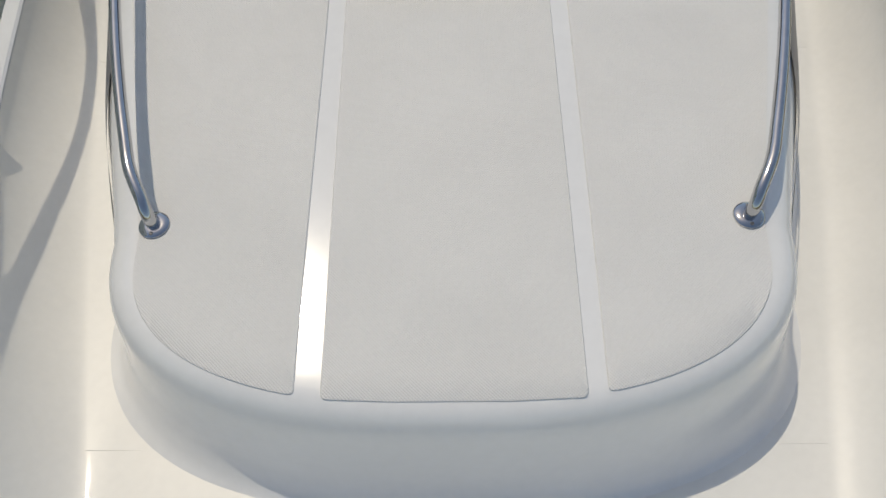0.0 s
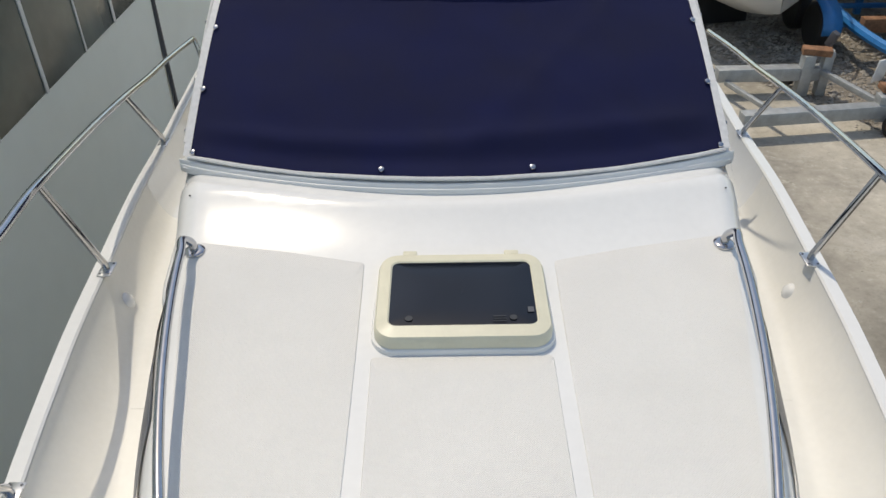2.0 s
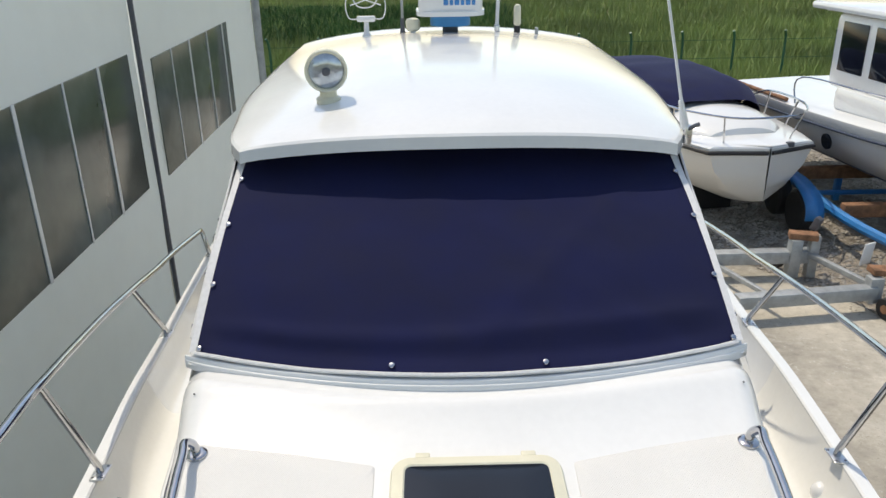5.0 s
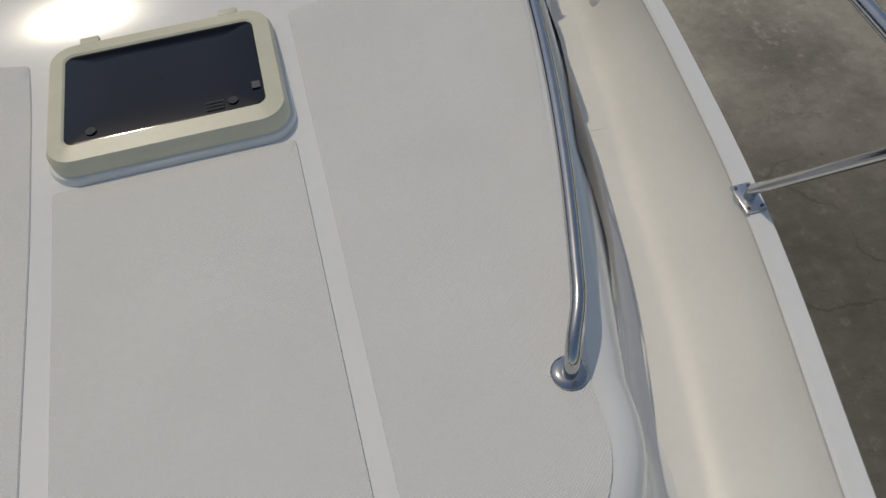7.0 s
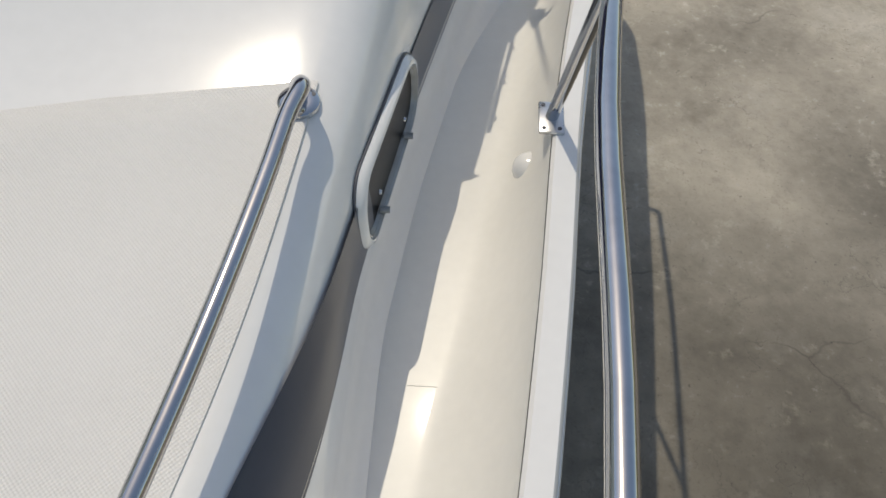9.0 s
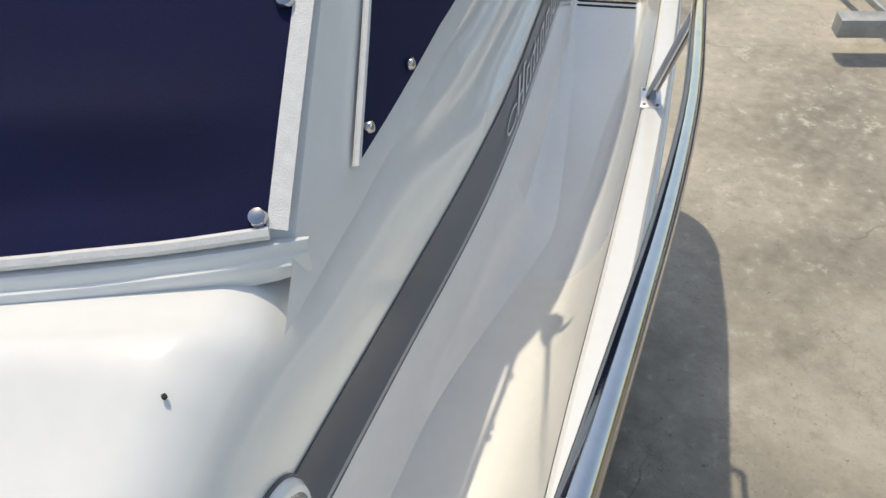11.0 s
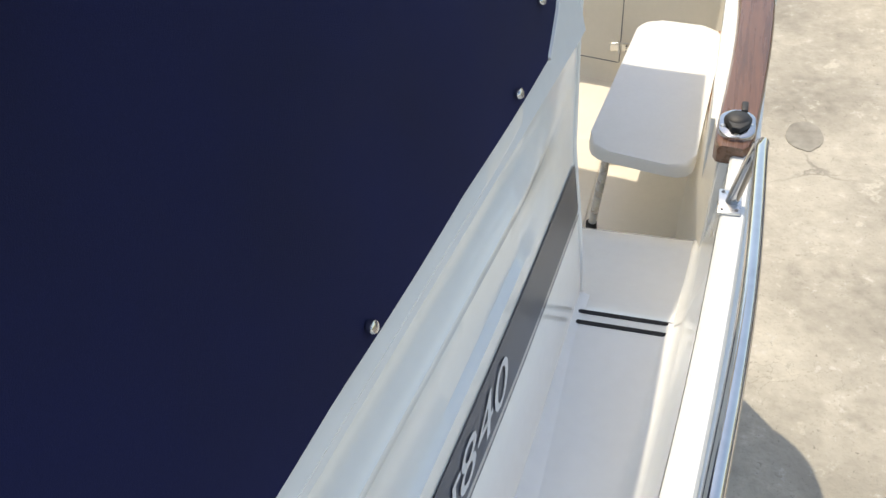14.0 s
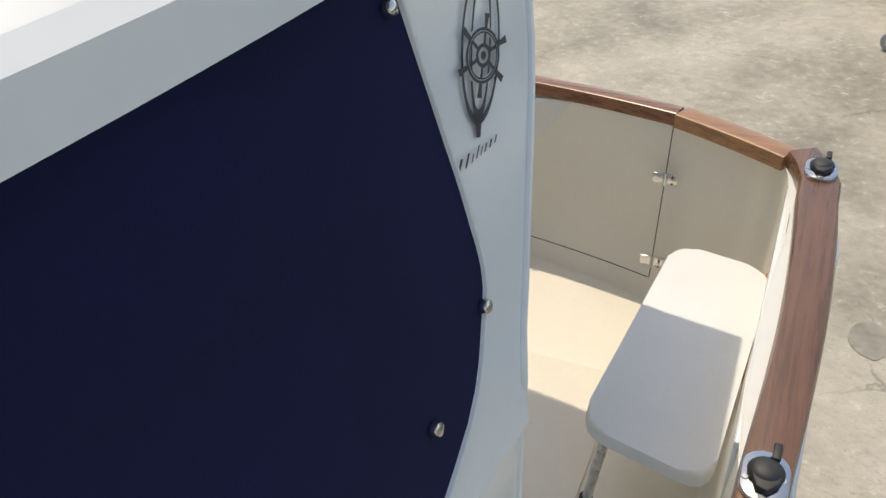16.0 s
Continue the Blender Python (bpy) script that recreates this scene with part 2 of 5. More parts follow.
def part(name, bm, mat, parent, label="", smooth=True, flip=False, normals=True):
    """Links a bmesh as one mesh object under its thing or part."""
    if normals:
        bmesh.ops.recalc_face_normals(bm, faces=bm.faces)
    if flip:
        bmesh.ops.reverse_faces(bm, faces=bm.faces)
    me = bpy.data.meshes.new(name)
    bm.to_mesh(me)
    bm.free()
    if smooth:
        me.polygons.foreach_set("use_smooth", [True] * len(me.polygons))
        me.set_sharp_from_angle(angle=radians(38))
    me.materials.append(mat)
    ob = new(name, me)
    ob.parent = parent
    if label:
        ob["label"] = label
    return ob


def sheet(rows, bm=None, closed=False, mirror=False):
    """A skin over rows of points; mirror adds the same on the other side of the keel."""
    bm = bm or bmesh.new()
    for side in ((1, -1) if mirror else (1,)):
        vs = [[bm.verts.new((p[0] * side, p[1], p[2])) for p in r] for r in rows]
        for a, b in zip(vs, vs[1:]):
            n = len(a)
            for i in range(n if closed else n - 1):
                j = (i + 1) % n
                try:
                    bm.faces.new((a[i], a[j], b[j], b[i]) if side > 0 else (b[i], b[j], a[j], a[i]))
                except ValueError:
                    pass
    return bm


def thick(ob, t, offset=-1):
    m = ob.modifiers.new("thickness", "SOLIDIFY")
    m.thickness, m.offset = t, offset
    return ob


def box(size, at=(0, 0, 0), bevel=0.0, bm=None, m=None, seg=2):
    bm = bm or bmesh.new()
    mat = (m or Matrix.Identity(4)) @ Matrix.Translation(at) @ Matrix.Diagonal((*size, 1))
    r = bmesh.ops.create_cube(bm, size=1, matrix=mat)
    if bevel:
        es = list({e for v in r["verts"] for e in v.link_edges})
        bmesh.ops.bevel(bm, geom=es, offset=bevel, segments=seg, profile=0.5, affect="EDGES")
    return bm


def tube(points, r, bm=None, n=12, cap=True):
    """A round bar along points, with radius r (one number or one a point)."""
    bm = bm or bmesh.new()
    pts = [Vector(p) for p in points]
    rings = []
    side = None
    for i, p in enumerate(pts):
        d = (pts[min(i + 1, len(pts) - 1)] - pts[max(i - 1, 0)]).normalized()
        if side is None:
            side = d.orthogonal().normalized()
        side = (side - d * side.dot(d)).normalized()
        up = d.cross(side)
        rr = r[i] if isinstance(r, (list, tuple)) else r
        rings.append([bm.verts.new(p + (side * math.cos(a) + up * math.sin(a)) * rr) for a in np.linspace(0, 2 * math.pi, n, endpoint=False)])
    for a, b in zip(rings, rings[1:]):
        for i in range(n):
            bm.faces.new((a[i], a[(i + 1) % n], b[(i + 1) % n], b[i]))
    if cap:
        bm.faces.new(list(reversed(rings[0]))), bm.faces.new(rings[-1])
    return bm


def smooth_line(points, n=8):
    """Points along a rounded line through the given ones."""
    p = [Vector(q) for q in points]
    out = []
    for i in range(len(p) - 1):
        a, b, c, d = p[max(i - 1, 0)], p[i], p[i + 1], p[min(i + 2, len(p) - 1)]
        for k in range(n):
            s = k / n
            out.append(0.5 * ((2 * b) + (c - a) * s + (2 * a - 5 * b + 4 * c - d) * s * s + (3 * b - a - 3 * c + d) * s**3))
    return out + [p[-1]]


def lathe(profile, at=(0, 0, 0), axis=(0, 0, 1), n=24, bm=None):
    """A turned body: (radius, height) pairs round an axis."""
    bm = bm or bmesh.new()
    q = Vector((0, 0, 1)).rotation_difference(Vector(axis)).to_matrix()
    rows = []
    for r, h in profile:
        rows.append([bm.verts.new(Vector(at) + q @ Vector((max(r, 1e-4) * math.cos(a), max(r, 1e-4) * math.sin(a), h))) for a in np.linspace(0, 2 * math.pi, n, endpoint=False)])
    for a, b in zip(rows, rows[1:]):
        for i in range(n):
            bm.faces.new((a[i], a[(i + 1) % n], b[(i + 1) % n], b[i]))
    bm.faces.new(list(reversed(rows[0]))), bm.faces.new(rows[-1])
    return bm


def slab(outline, top, depth, bevel=0.0):
    """A flat plate with the given outline (x, y), top height (a number or a function) and depth."""
    bm = bmesh.new()
    z = top if callable(top) else (lambda x, y: top)
    a = [bm.verts.new((x, y, z(x, y))) for x, y in outline]
    b = [bm.verts.new((x, y, z(x, y) - depth)) for x, y in outline]
    n = len(a)
    bm.faces.new(a), bm.faces.new(list(reversed(b)))
    rim = []
    for i in range(n):
        f = bm.faces.new((a[i], b[i], b[(i + 1) % n], a[(i + 1) % n]))
    if bevel:
        es = [e for e in bm.edges if e.verts[0] in a and e.verts[1] in a]
        bmesh.ops.bevel(bm, geom=es, offset=bevel, segments=3, profile=0.5, affect="EDGES")
    return bm


def rounded(w, h, r, n=6):
    """The outline of a rounded rectangle round 0, 0."""
    out = []
    for cx, cy, a0 in ((w / 2 - r, h / 2 - r, 0), (-w / 2 + r, h / 2 - r, 90), (-w / 2 + r, -h / 2 + r, 180), (w / 2 - r, -h / 2 + r, 270)):
        out += [(cx + r * math.cos(radians(a0 + 90 * i / n)), cy + r * math.sin(radians(a0 + 90 * i / n))) for i in range(n + 1)]
    return out


GROUND = -0.105

# ---- ground ----
ground = part("ground", slab([(-120, -120), (120, -120), (120, 200), (-120, 200)], GROUND - 0.05, 0.3), EARTH, None)
tagged(ground, "dry grassy earth of a field", "ground", kind="structure")
apron = [(-14, -14), (4.6, -14), (4.5, 3.8), (4.2, 5.0), (3.2, 6.4), (2.4, 12.5), (-14, 14.0)]
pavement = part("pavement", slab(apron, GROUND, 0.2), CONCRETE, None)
tagged(pavement, "worn stained pale concrete yard paving with cracks", "pavement", kind="structure")
gravel = part("gravel_ground", slab([(4.6, -14), (16, -14), (16, 14.5), (-14, 15.5), (-14, 13.98), (2.4, 12.48), (3.2, 6.4), (4.2, 5.0), (4.5, 3.8)], GROUND - 0.02, 0.2), GRAVELM, None)
tagged(gravel, "loose grey-brown gravel beside the concrete yard", "gravel", kind="structure")

# ---- the boat: its lines (x to port, y aft) ----
gx = curve([(-3.05, 0.0), (-2.85, 0.30), (-2.5, 0.56), (-2.0, 0.80), (-1.4, 0.965), (-0.87, 1.085), (-0.4, 1.14), (0, 1.172), (0.6, 1.25), (1.13, 1.315), (1.7, 1.37), (2.2, 1.40), (3.0, 1.425), (3.42, 1.425), (3.58, 1.37), (3.70, 1.22), (3.78, 1.0)])
gz = curve([(-3.05, 2.07), (-2, 2.0), (-1.4, 1.975), (-0.87, 1.965), (0, 1.98), (0.6, 1.925), (1.13, 1.85), (1.7, 1.805), (2.2, 1.79), (4, 1.79)])
bulge = curve([(-3, 0.05), (-1.1, 0.085), (-0.7, 0.08), (-0.39, 0.055), (0, 0.022), (0.6, 0.012), (1.5, -0.005), (2.2, -0.02)])
deck_z = lambda y: gz(y) - 0.18
side_x = curve([(-1.23, 0.667), (-1.0, 0.715), (-0.75, 0.77), (-0.5, 0.82), (0, 0.887), (0.3, 0.937), (0.87, 1.03), (1.2, 1.06), (1.6, 1.09), (2.2, 1.12)])
window_x = lambda y: 0.91 + 0.115 * (y - 0.3)
mid_z = curve([(-1.7, 2.085), (-1.2, 2.115), (-0.57, 2.145), (-0.3, 2.174), (-0.2, 2.198), (-0.13, 2.221), (-0.09, 2.2365), (-0.064, 2.2475), (-0.053, 2.252), (-0.045, 2.2535), (-0.034, 2.2535), (0.0, 2.2515), (0.03, 2.253), (0.5, 2.258)])
stripe_z = curve([(-1.7, 2.0), (-0.4, 1.985), (0, 1.955), (0.87, 1.888), (1.6, 1.865), (2.2, 1.85)])


SHELL = ((-0.045, -0.02), (-0.028, 0.03), (-0.012, 0.10), (-0.006, 0.3), (-0.003, 0.5), (0.0, 0.66), (0.002, 0.74), (0.007, 0.82), (0.014, 0.87), (0.022, 0.91), (0.034, 0.947), (0.046, 0.968), (0.058, 0.984), (0.068, 0.992), (0.076, 0.997), (0.085, 1.0))
SHELL_FORE = ((-0.115, -0.01), (-0.090, 0.02), (-0.074, 0.07), (-0.064, 0.22), (-0.056, 0.38), (-0.045, 0.54), (-0.032, 0.67), (-0.018, 0.78), (-0.006, 0.86), (0.006, 0.915), (0.017, 0.953), (0.028, 0.977), (0.040, 0.991), (0.050, 0.998), (0.062, 1.0), (0.085, 1.0))


SHELL_FRONT = ((-0.100, -0.01), (-0.074, 0.02), (-0.056, 0.07), (-0.034, 0.22), (-0.022, 0.38), (-0.012, 0.54), (-0.004, 0.67), (0.001, 0.78), (0.006, 0.86), (0.012, 0.915), (0.020, 0.953), (0.030, 0.977), (0.040, 0.991), (0.050, 0.998), (0.062, 1.0), (0.085, 1.0))


def shell(i, y):
    """Inset and height of the coachroof skin's line i: upright aft, bulging amidships, flared at the bow."""
    f, g = min(1, max(0, (-0.3 - y) / 0.5)), min(1, max(0, (-0.85 - y) / 0.4))
    f, g = f * f * (3 - 2 * f), g * g * (3 - 2 * g)
    mid = [p + (q - p) * f for p, q in zip(SHELL[i], SHELL_FORE[i])]
    return tuple(p + (q - p) * g for p, q in zip(mid, SHELL_FRONT[i]))


def top_z(x, y):
    rise = min(1, max(0, (y + 0.75) / 0.5))
    return mid_z(y - 0.17 * x * x) - 0.012 * x * x + 0.055 * x * x * rise * rise * (3 - 2 * rise) * (1 - min(1, max(0, (y - 0.02) / 0.15)))


boat = thing("motor_boat", "white cabin cruiser with navy window covers standing on concrete", "boat")

# hull
ys = np.concatenate([np.linspace(-3.05, -2.4, 10), np.linspace(-2.3, 3.4, 38), np.linspace(3.46, 3.78, 9)])
rows = []
for y in ys:
    w, s = gx(y) + 0.035, gz(y) - 0.045
    fore = max(0.0, (-1.2 - y) / 1.85)
    keel = GROUND + 0.005 + 1.5 * fore**2.2
    rows.append([(0, y, keel), (w * (0.35 - 0.2 * fore), y, keel + 0.16), (w * (0.82 - 0.5 * fore), y, keel + 0.42 - 0.05 * fore), (w * (0.86 - 0.45 * fore), y, keel + 0.47),
                 (w * (0.93 - 0.25 * fore), y, keel * 0.5 + s * 0.5), (w * 0.985, y, s - 0.16), (w, y, s)])
bm = sheet(rows, mirror=True)
end = [bm.verts.new((p[0] * k, p[1], p[2])) for k, line in ((1, rows[-1]), (-1, rows[-1][::-1])) for p in line]
bm.faces.new(end)
bmesh.ops.remove_doubles(bm, verts=bm.verts, dist=0.0005)
part("hull", bm, HULL, boat, "off-white gelcoat hull")

for side in (1, -1):
    # rubbing strake below the toe rail
    part("rub_strake", tube([(side * (gx(y) + 0.036), y, gz(y) - 0.085) for y in ys[4:]], 0.012, n=8), GEL, boat)
    part("strake_line", tube([(side * (gx(y) + 0.041), y, gz(y) - 0.115) for y in ys[4:]], 0.004, n=6), STRIPE, boat, "thin dark line along the hull")
    # toe rail: a flat white top with rounded edges
    rows = []
    for y in np.concatenate([np.linspace(-2.98, -2.3, 12), np.linspace(-2.2, 2.42, 50)]):
        x, z = gx(y), gz(y)
        rows.append([(side * (x + a), y, z + b) for a, b in ((0.036, -0.06), (0.036, -0.008), (0.03, 0), (-0.008, 0.0), (-0.014, -0.005), (-0.018, -0.06))])
    bm = sheet(rows)
    bm.faces.new([bm.verts[i] for i in range(6)] if bm.verts.ensure_lookup_table() is None else [])
    part("toe_rail", bm, GEL, boat, "flat white toe rail along the gunwale")

# side decks and bulwarks, one moulding
rows = []
for y in np.concatenate([np.linspace(-2.9, -2.2, 10), np.linspace(-2.1, 2.0, 60)]):
    x, z, d = gx(y), gz(y), deck_z(y)
    b = bulge(y)
    x = max(x, 0.16)
    rows.append([(x - 0.0155, y, z - 0.010), (x - 0.021, y, z - 0.04), (x - 0.033 - 0.15 * max(b, 0), y, z - 0.09), (x - 0.050 - 0.5 * b, y, d + 0.045), (x - 0.063 - 0.8 * b, y, d + 0.018),
                 (x - 0.078 - b, y, d + 0.005), (max(x - 0.10 - b, 0.02), y, d), (max(min(x - 0.12 - b, side_x(y) + 0.02), 0.015), y, d), (0.6 * max(min(x - 0.12 - b, side_x(y) + 0.02), 0.01), y, d + 0.004), (0, y, d + 0.006)])
seam = next(i for i, r in enumerate(rows) if r[0][1] > 0.62)
part("side_deck", sheet(rows[:seam + 1], mirror=True), DECKGEL, boat, "pale cream moulded side deck and bulwark")
part("side_deck", sheet(rows[seam:], mirror=True), GEL, boat, "smooth white side deck beside the cabin")
# faint moulded joints across the foredeck
for side in (1, -1):
    for y, x0, x1 in ((-1.55, 0.60, 0.80), (-0.44, 0.93, 1.03)):
        part("deck_joint", tube([(side * (x0 + (x1 - x0) * k), y, deck_z(y) - 0.0002) for k in (0, 0.5, 1)], 0.0012, n=6), DECKGEL, boat)

# coachroof: side wall, rounded shoulder and cambered top in one skin
outline = [(side_x(y), y) for y in np.linspace(0.36, -1.23, 120)]
for a in np.linspace(0, 90, 26)[1:]:
    c, s = math.cos(radians(a)) ** (2 / 2.4), max(math.sin(radians(a)), 0) ** (2 / 2.4)
    outline.append((0.667 * c, -1.23 - 0.385 * s))
outline = outline + [(-x, y) for x, y in reversed(outline[:-1])]
norm = []
for i in range(len(outline)):
    a, b = outline[max(i - 1, 0)], outline[min(i + 1, len(outline) - 1)]
    t = Vector((b[0] - a[0], b[1] - a[1])).normalized()
    norm.append((-t.y, t.x))
rows = []
for i in range(len(SHELL)):
    ring = []
    for (x, y), (nx, ny) in zip(outline, norm):
        inset, f = shell(i, y)
        slope = inset
        px, py = x - nx * slope, y - ny * slope
        d = deck_z(py)
        ring.append((px, py, d + f * (top_z(px, py) - d)))
    rows.append(ring)
inner = [(x - nx * 0.085, y - ny * 0.085) for (x, y), (nx, ny) in zip(outline, norm)]
for k in (0.95, 0.88, 0.8, 0.7, 0.6, 0.5, 0.4, 0.3, 0.2, 0.1, 0.0):
    rows.append([(x * k, y if y > -1.23 else -1.23 + (y + 1.23) * k, top_z(x * k, y if y > -1.23 else -1.23 + (y + 1.23) * k)) for x, y in inner])
bm = sheet(rows)
bmesh.ops.remove_doubles(bm, verts=bm.verts, dist=0.0004)
if sum(f.normal.z for f in bm.faces) < 0:
    bmesh.ops.reverse_faces(bm, faces=bm.faces)
part("coachroof", bm, GEL, boat, "glossy white coachroof moulding", normals=False)


def laid(outline, lift=0.003, cuts=24):
    """A thin pad that follows the coachroof top: its outline is meshed as a fan of rings."""
    cx, cy = sum(p[0] for p in outline) / len(outline), sum(p[1] for p in outline) / len(outline)
    rows = []
    for k, h in ((1.0, -0.004), (1.0, lift * 0.4), (0.994, lift), (0.9, lift), (0.75, lift), (0.6, lift), (0.45, lift), (0.3, lift), (0.15, lift), (0.0, lift)):
        rows.append([(cx + (x - cx) * k, cy + (y - cy) * k, top_z(cx + (x - cx) * k, cy + (y - cy) * k) + h) for x, y in outline])
    bm = sheet(rows, closed=True)
    bmesh.ops.remove_doubles(bm, verts=bm.verts, dist=0.0003)
    return bm


def dense(points, step=0.02):
    out = []
    for a, b in zip(points, points[1:] + points[:1]):
        n = max(1, int(math.dist(a, b) / step))
        out += [(a[0] + (b[0] - a[0]) * i / n, a[1] + (b[1] - a[1]) * i / n) for i in range(n)]
    return out


def corner_cut(points, r=0.012):
    """The same outline with small rounded corners."""
    out = []
    n = len(points)
    for i, p in enumerate(points):
        a, b = Vector(points[i - 1]), Vector(points[(i + 1) % n])
        q = Vector(p)
        da, db = (a - q), (b - q)
        ra, rb = min(r, da.length / 2), min(r, db.length / 2)
        u, v = q + da.normalized() * ra, q + db.normalized() * rb
        for s in (0, 0.25, 0.5, 0.75, 1):
            w = u * (1 - s) ** 2 + q * 2 * s * (1 - s) + v * s * s
            out.append((w.x, w.y))
    return out


part("nonskid_panel", laid(dense(corner_cut([(-0.222, -1.561), (-0.1, -1.567), (0.1, -1.568), (0.234, -1.562), (0.232, -0.6), (-0.232, -0.6)]))), NONSKID, boat, "pale grey fine-textured non-skid panel", normals=True)
for side in (1, -1):
    edge = [(x - nx * (0.076 - 0.034 * abs(ny)), y - ny * (0.076 - 0.034 * abs(ny))) for (x, y), (nx, ny) in zip(outline, norm) if x > 0 and y < -0.17 and x - nx * 0.07 > 0.275]
    pts = [(0.268, edge[-1][1])] + [(0.272, -0.255), (0.5, -0.21)] + edge
    part("nonskid_panel", laid(dense(corner_cut([(side * x, y) for x, y in pts], 0.01))), NONSKID, boat, "pale grey fine-textured non-skid panel")

# ---- wheelhouse ----
def side_profile(y):
    """Port side of the cabin from the deck up to the eave at station y."""
    s, w, d, z0 = side_x(y), window_x(y), deck_z(y), stripe_z(y)
    m = 0.5 * (s + w)
    e = 0.10 - 0.075 * min(1, max(0, (y - 0.8) / 1.1))
    cabin = [(s + 1.25 * e, d - 0.0006), (s + 0.8 * e, d + 0.05 * e), (s + 0.42 * e, d + 0.26 * e), (s + 0.008 + 0.06 * e, d + 0.085), (s + 0.003, z0), (s - 0.004, z0 + 0.112), (s - 0.006, z0 + 0.148), (s - 0.02, z0 + 0.158), (m - 0.012, z0 + 0.195),
             (m - 0.014, 2.105), (w + 0.024, 2.135), (w + 0.026, 2.155), (w + 0.006, 2.18), (w + 0.003, 2.215), (w + 0.012, 2.243), (w, 2.275)]
    fade = min(1, max(0, (y - 1.65) / 0.4))
    fade = fade * fade * (3 - 2 * fade)
    for i in range(7, 15):
        e = (i - 6) / 9
        straight = (s - 0.006 + (w - s + 0.006) * e, z0 + 0.148 + (2.127 - z0) * e)
        cabin[i] = tuple(c + (q - c) * fade for c, q in zip(cabin[i], straight))
    k = min(1, max(0, (y - 0.25) / 0.65))
    k = k * k * (3 - 2 * k)
    if k == 1:
        return cabin
    trunk = [(s - i, d + f * (top_z(s - i, y) - d)) for i, f in (shell(k_, y) for k_ in range(len(SHELL)))]
    return [(a[0] + (b[0] - a[0]) * k, a[1] + (b[1] - a[1]) * k) for a, b in zip(trunk, cabin)]


ws_y = lambda x: 0.018 + 0.22 * x * x
roof_x = curve([(0.71, 0.80), (0.85, 0.865), (1.2, 0.925), (1.7, 0.975), (2.4, 0.985), (3.63, 0.97)])
aft_edge = curve([(-0.1, 2.07), (0, 2.085), (0.27, 2.17), (0.68, 2.30), (1, 2.36)])
eave = lambda y: 2.735 + 0.006 * min(1, max(0, (y - 0.8) / 0.8))

rows = []
for u in np.linspace(0, 1, 50):
    row = []
    for i in range(16):
        y = 0.2 + u * (1.85 + 0.035 * i / 15)
        x, z = side_profile(y)[i]
        row.append((x, y, z))
    rows.append(row)
for side in (1, -1):
    part("cabin_side", sheet([[(side * x, y, z) for x, y, z in r] for r in rows]), GEL, boat, "white ribbed cabin side")


def on_glass(y, f):
    """A place on the port window wall: f runs from the sill up to the eave."""
    return Vector((window_x(y) - 0.135 * f, y, 2.275 + f * (eave(y) - 0.01 - 2.275)))


def on_screen(x, f):
    """A place on the raked windscreen: f runs from the foot up to the brim."""
    lean = 1 - 0.055 * f
    return Vector((x * lean, ws_y(x) + f * (0.865 - 0.165 * x * x), 2.272 + f * (0.465 - 0.06 * x * x) + 0.03 * math.sin(math.pi * f)))


rows = [[on_screen(x, f) for x in np.linspace(-0.89, 0.89, 31)] for f in [-0.02, *np.linspace(0, 1.2, 25)]]
part("windscreen_frame", sheet(rows), GEL, boat, "white windscreen surround")
# corner posts and window wall
rows = []
for f in np.linspace(-0.1, 1, 23):
    a = on_screen(0.89, f)
    y0 = max(0.30, a.y + 0.06)
    rows.append([a, a.lerp(on_glass(y0, f), 0.35), a.lerp(on_glass(y0, f), 0.75)] + [on_glass(y, f) for y in np.linspace(y0, aft_edge(f), 30)])
for side in (1, -1):
    part("window_wall", sheet([[(side * p.x, p.y, p.z) for p in r] for r in rows]), GEL, boat, "white wall round the side window")
# aft bulkhead with its corner
rows = []
for x in (1, 0.6, 0.2, -0.2, -0.6, -1):
    rows.append([(x * 1.11, 2.045, 1.2), (x * 1.105, 2.05, 2.0), (x * 1.10, 2.075, 2.2)] + [(x * on_glass(aft_edge(f), f).x, aft_edge(f), on_glass(aft_edge(f), f).z) for f in (0.0, 0.25, 0.5, 0.75, 1.0)])
part("aft_bulkhead", sheet(rows), GEL, boat, "white cabin bulkhead facing the cockpit")
for side in (1, -1):
    part("corner_trim", tube([(side * x, 2.055 + 0.03 * i / 12, z) for i, (x, z) in enumerate(side_profile(2.07)[2:14])] + [(side * p.x, p.y, p.z) for p in (on_glass(aft_edge(f), f) for f in np.linspace(0, 1, 10))], 0.0055, n=8), GEL, boat)
    # slate stripe with pinstripe
    st = np.linspace(-1.22, 2.05, 72)
    slim = lambda y: min(1, max(0.02, (y + 1.22) / 0.45))
    def on_side(y, h):
        pr = side_profile(y)
        return float(np.interp(stripe_z(y) + h, [p[1] for p in pr], [p[0] for p in pr]))
    part("stripe", sheet([[(side * (on_side(y, h * slim(y)) + 0.003 + 0.004 * (y < -0.25)), y, stripe_z(y) + h * slim(y)) for h in (0, 0.037, 0.075, 0.112)] for y in st]), STRIPE, boat, "slate blue stripe along the cabin side")
    part("pinstripe", sheet([[(side * (on_side(y, h) + 0.003), y, stripe_z(y) + h) for h in (-0.016, -0.010)] for y in st]), STRIPE, boat)

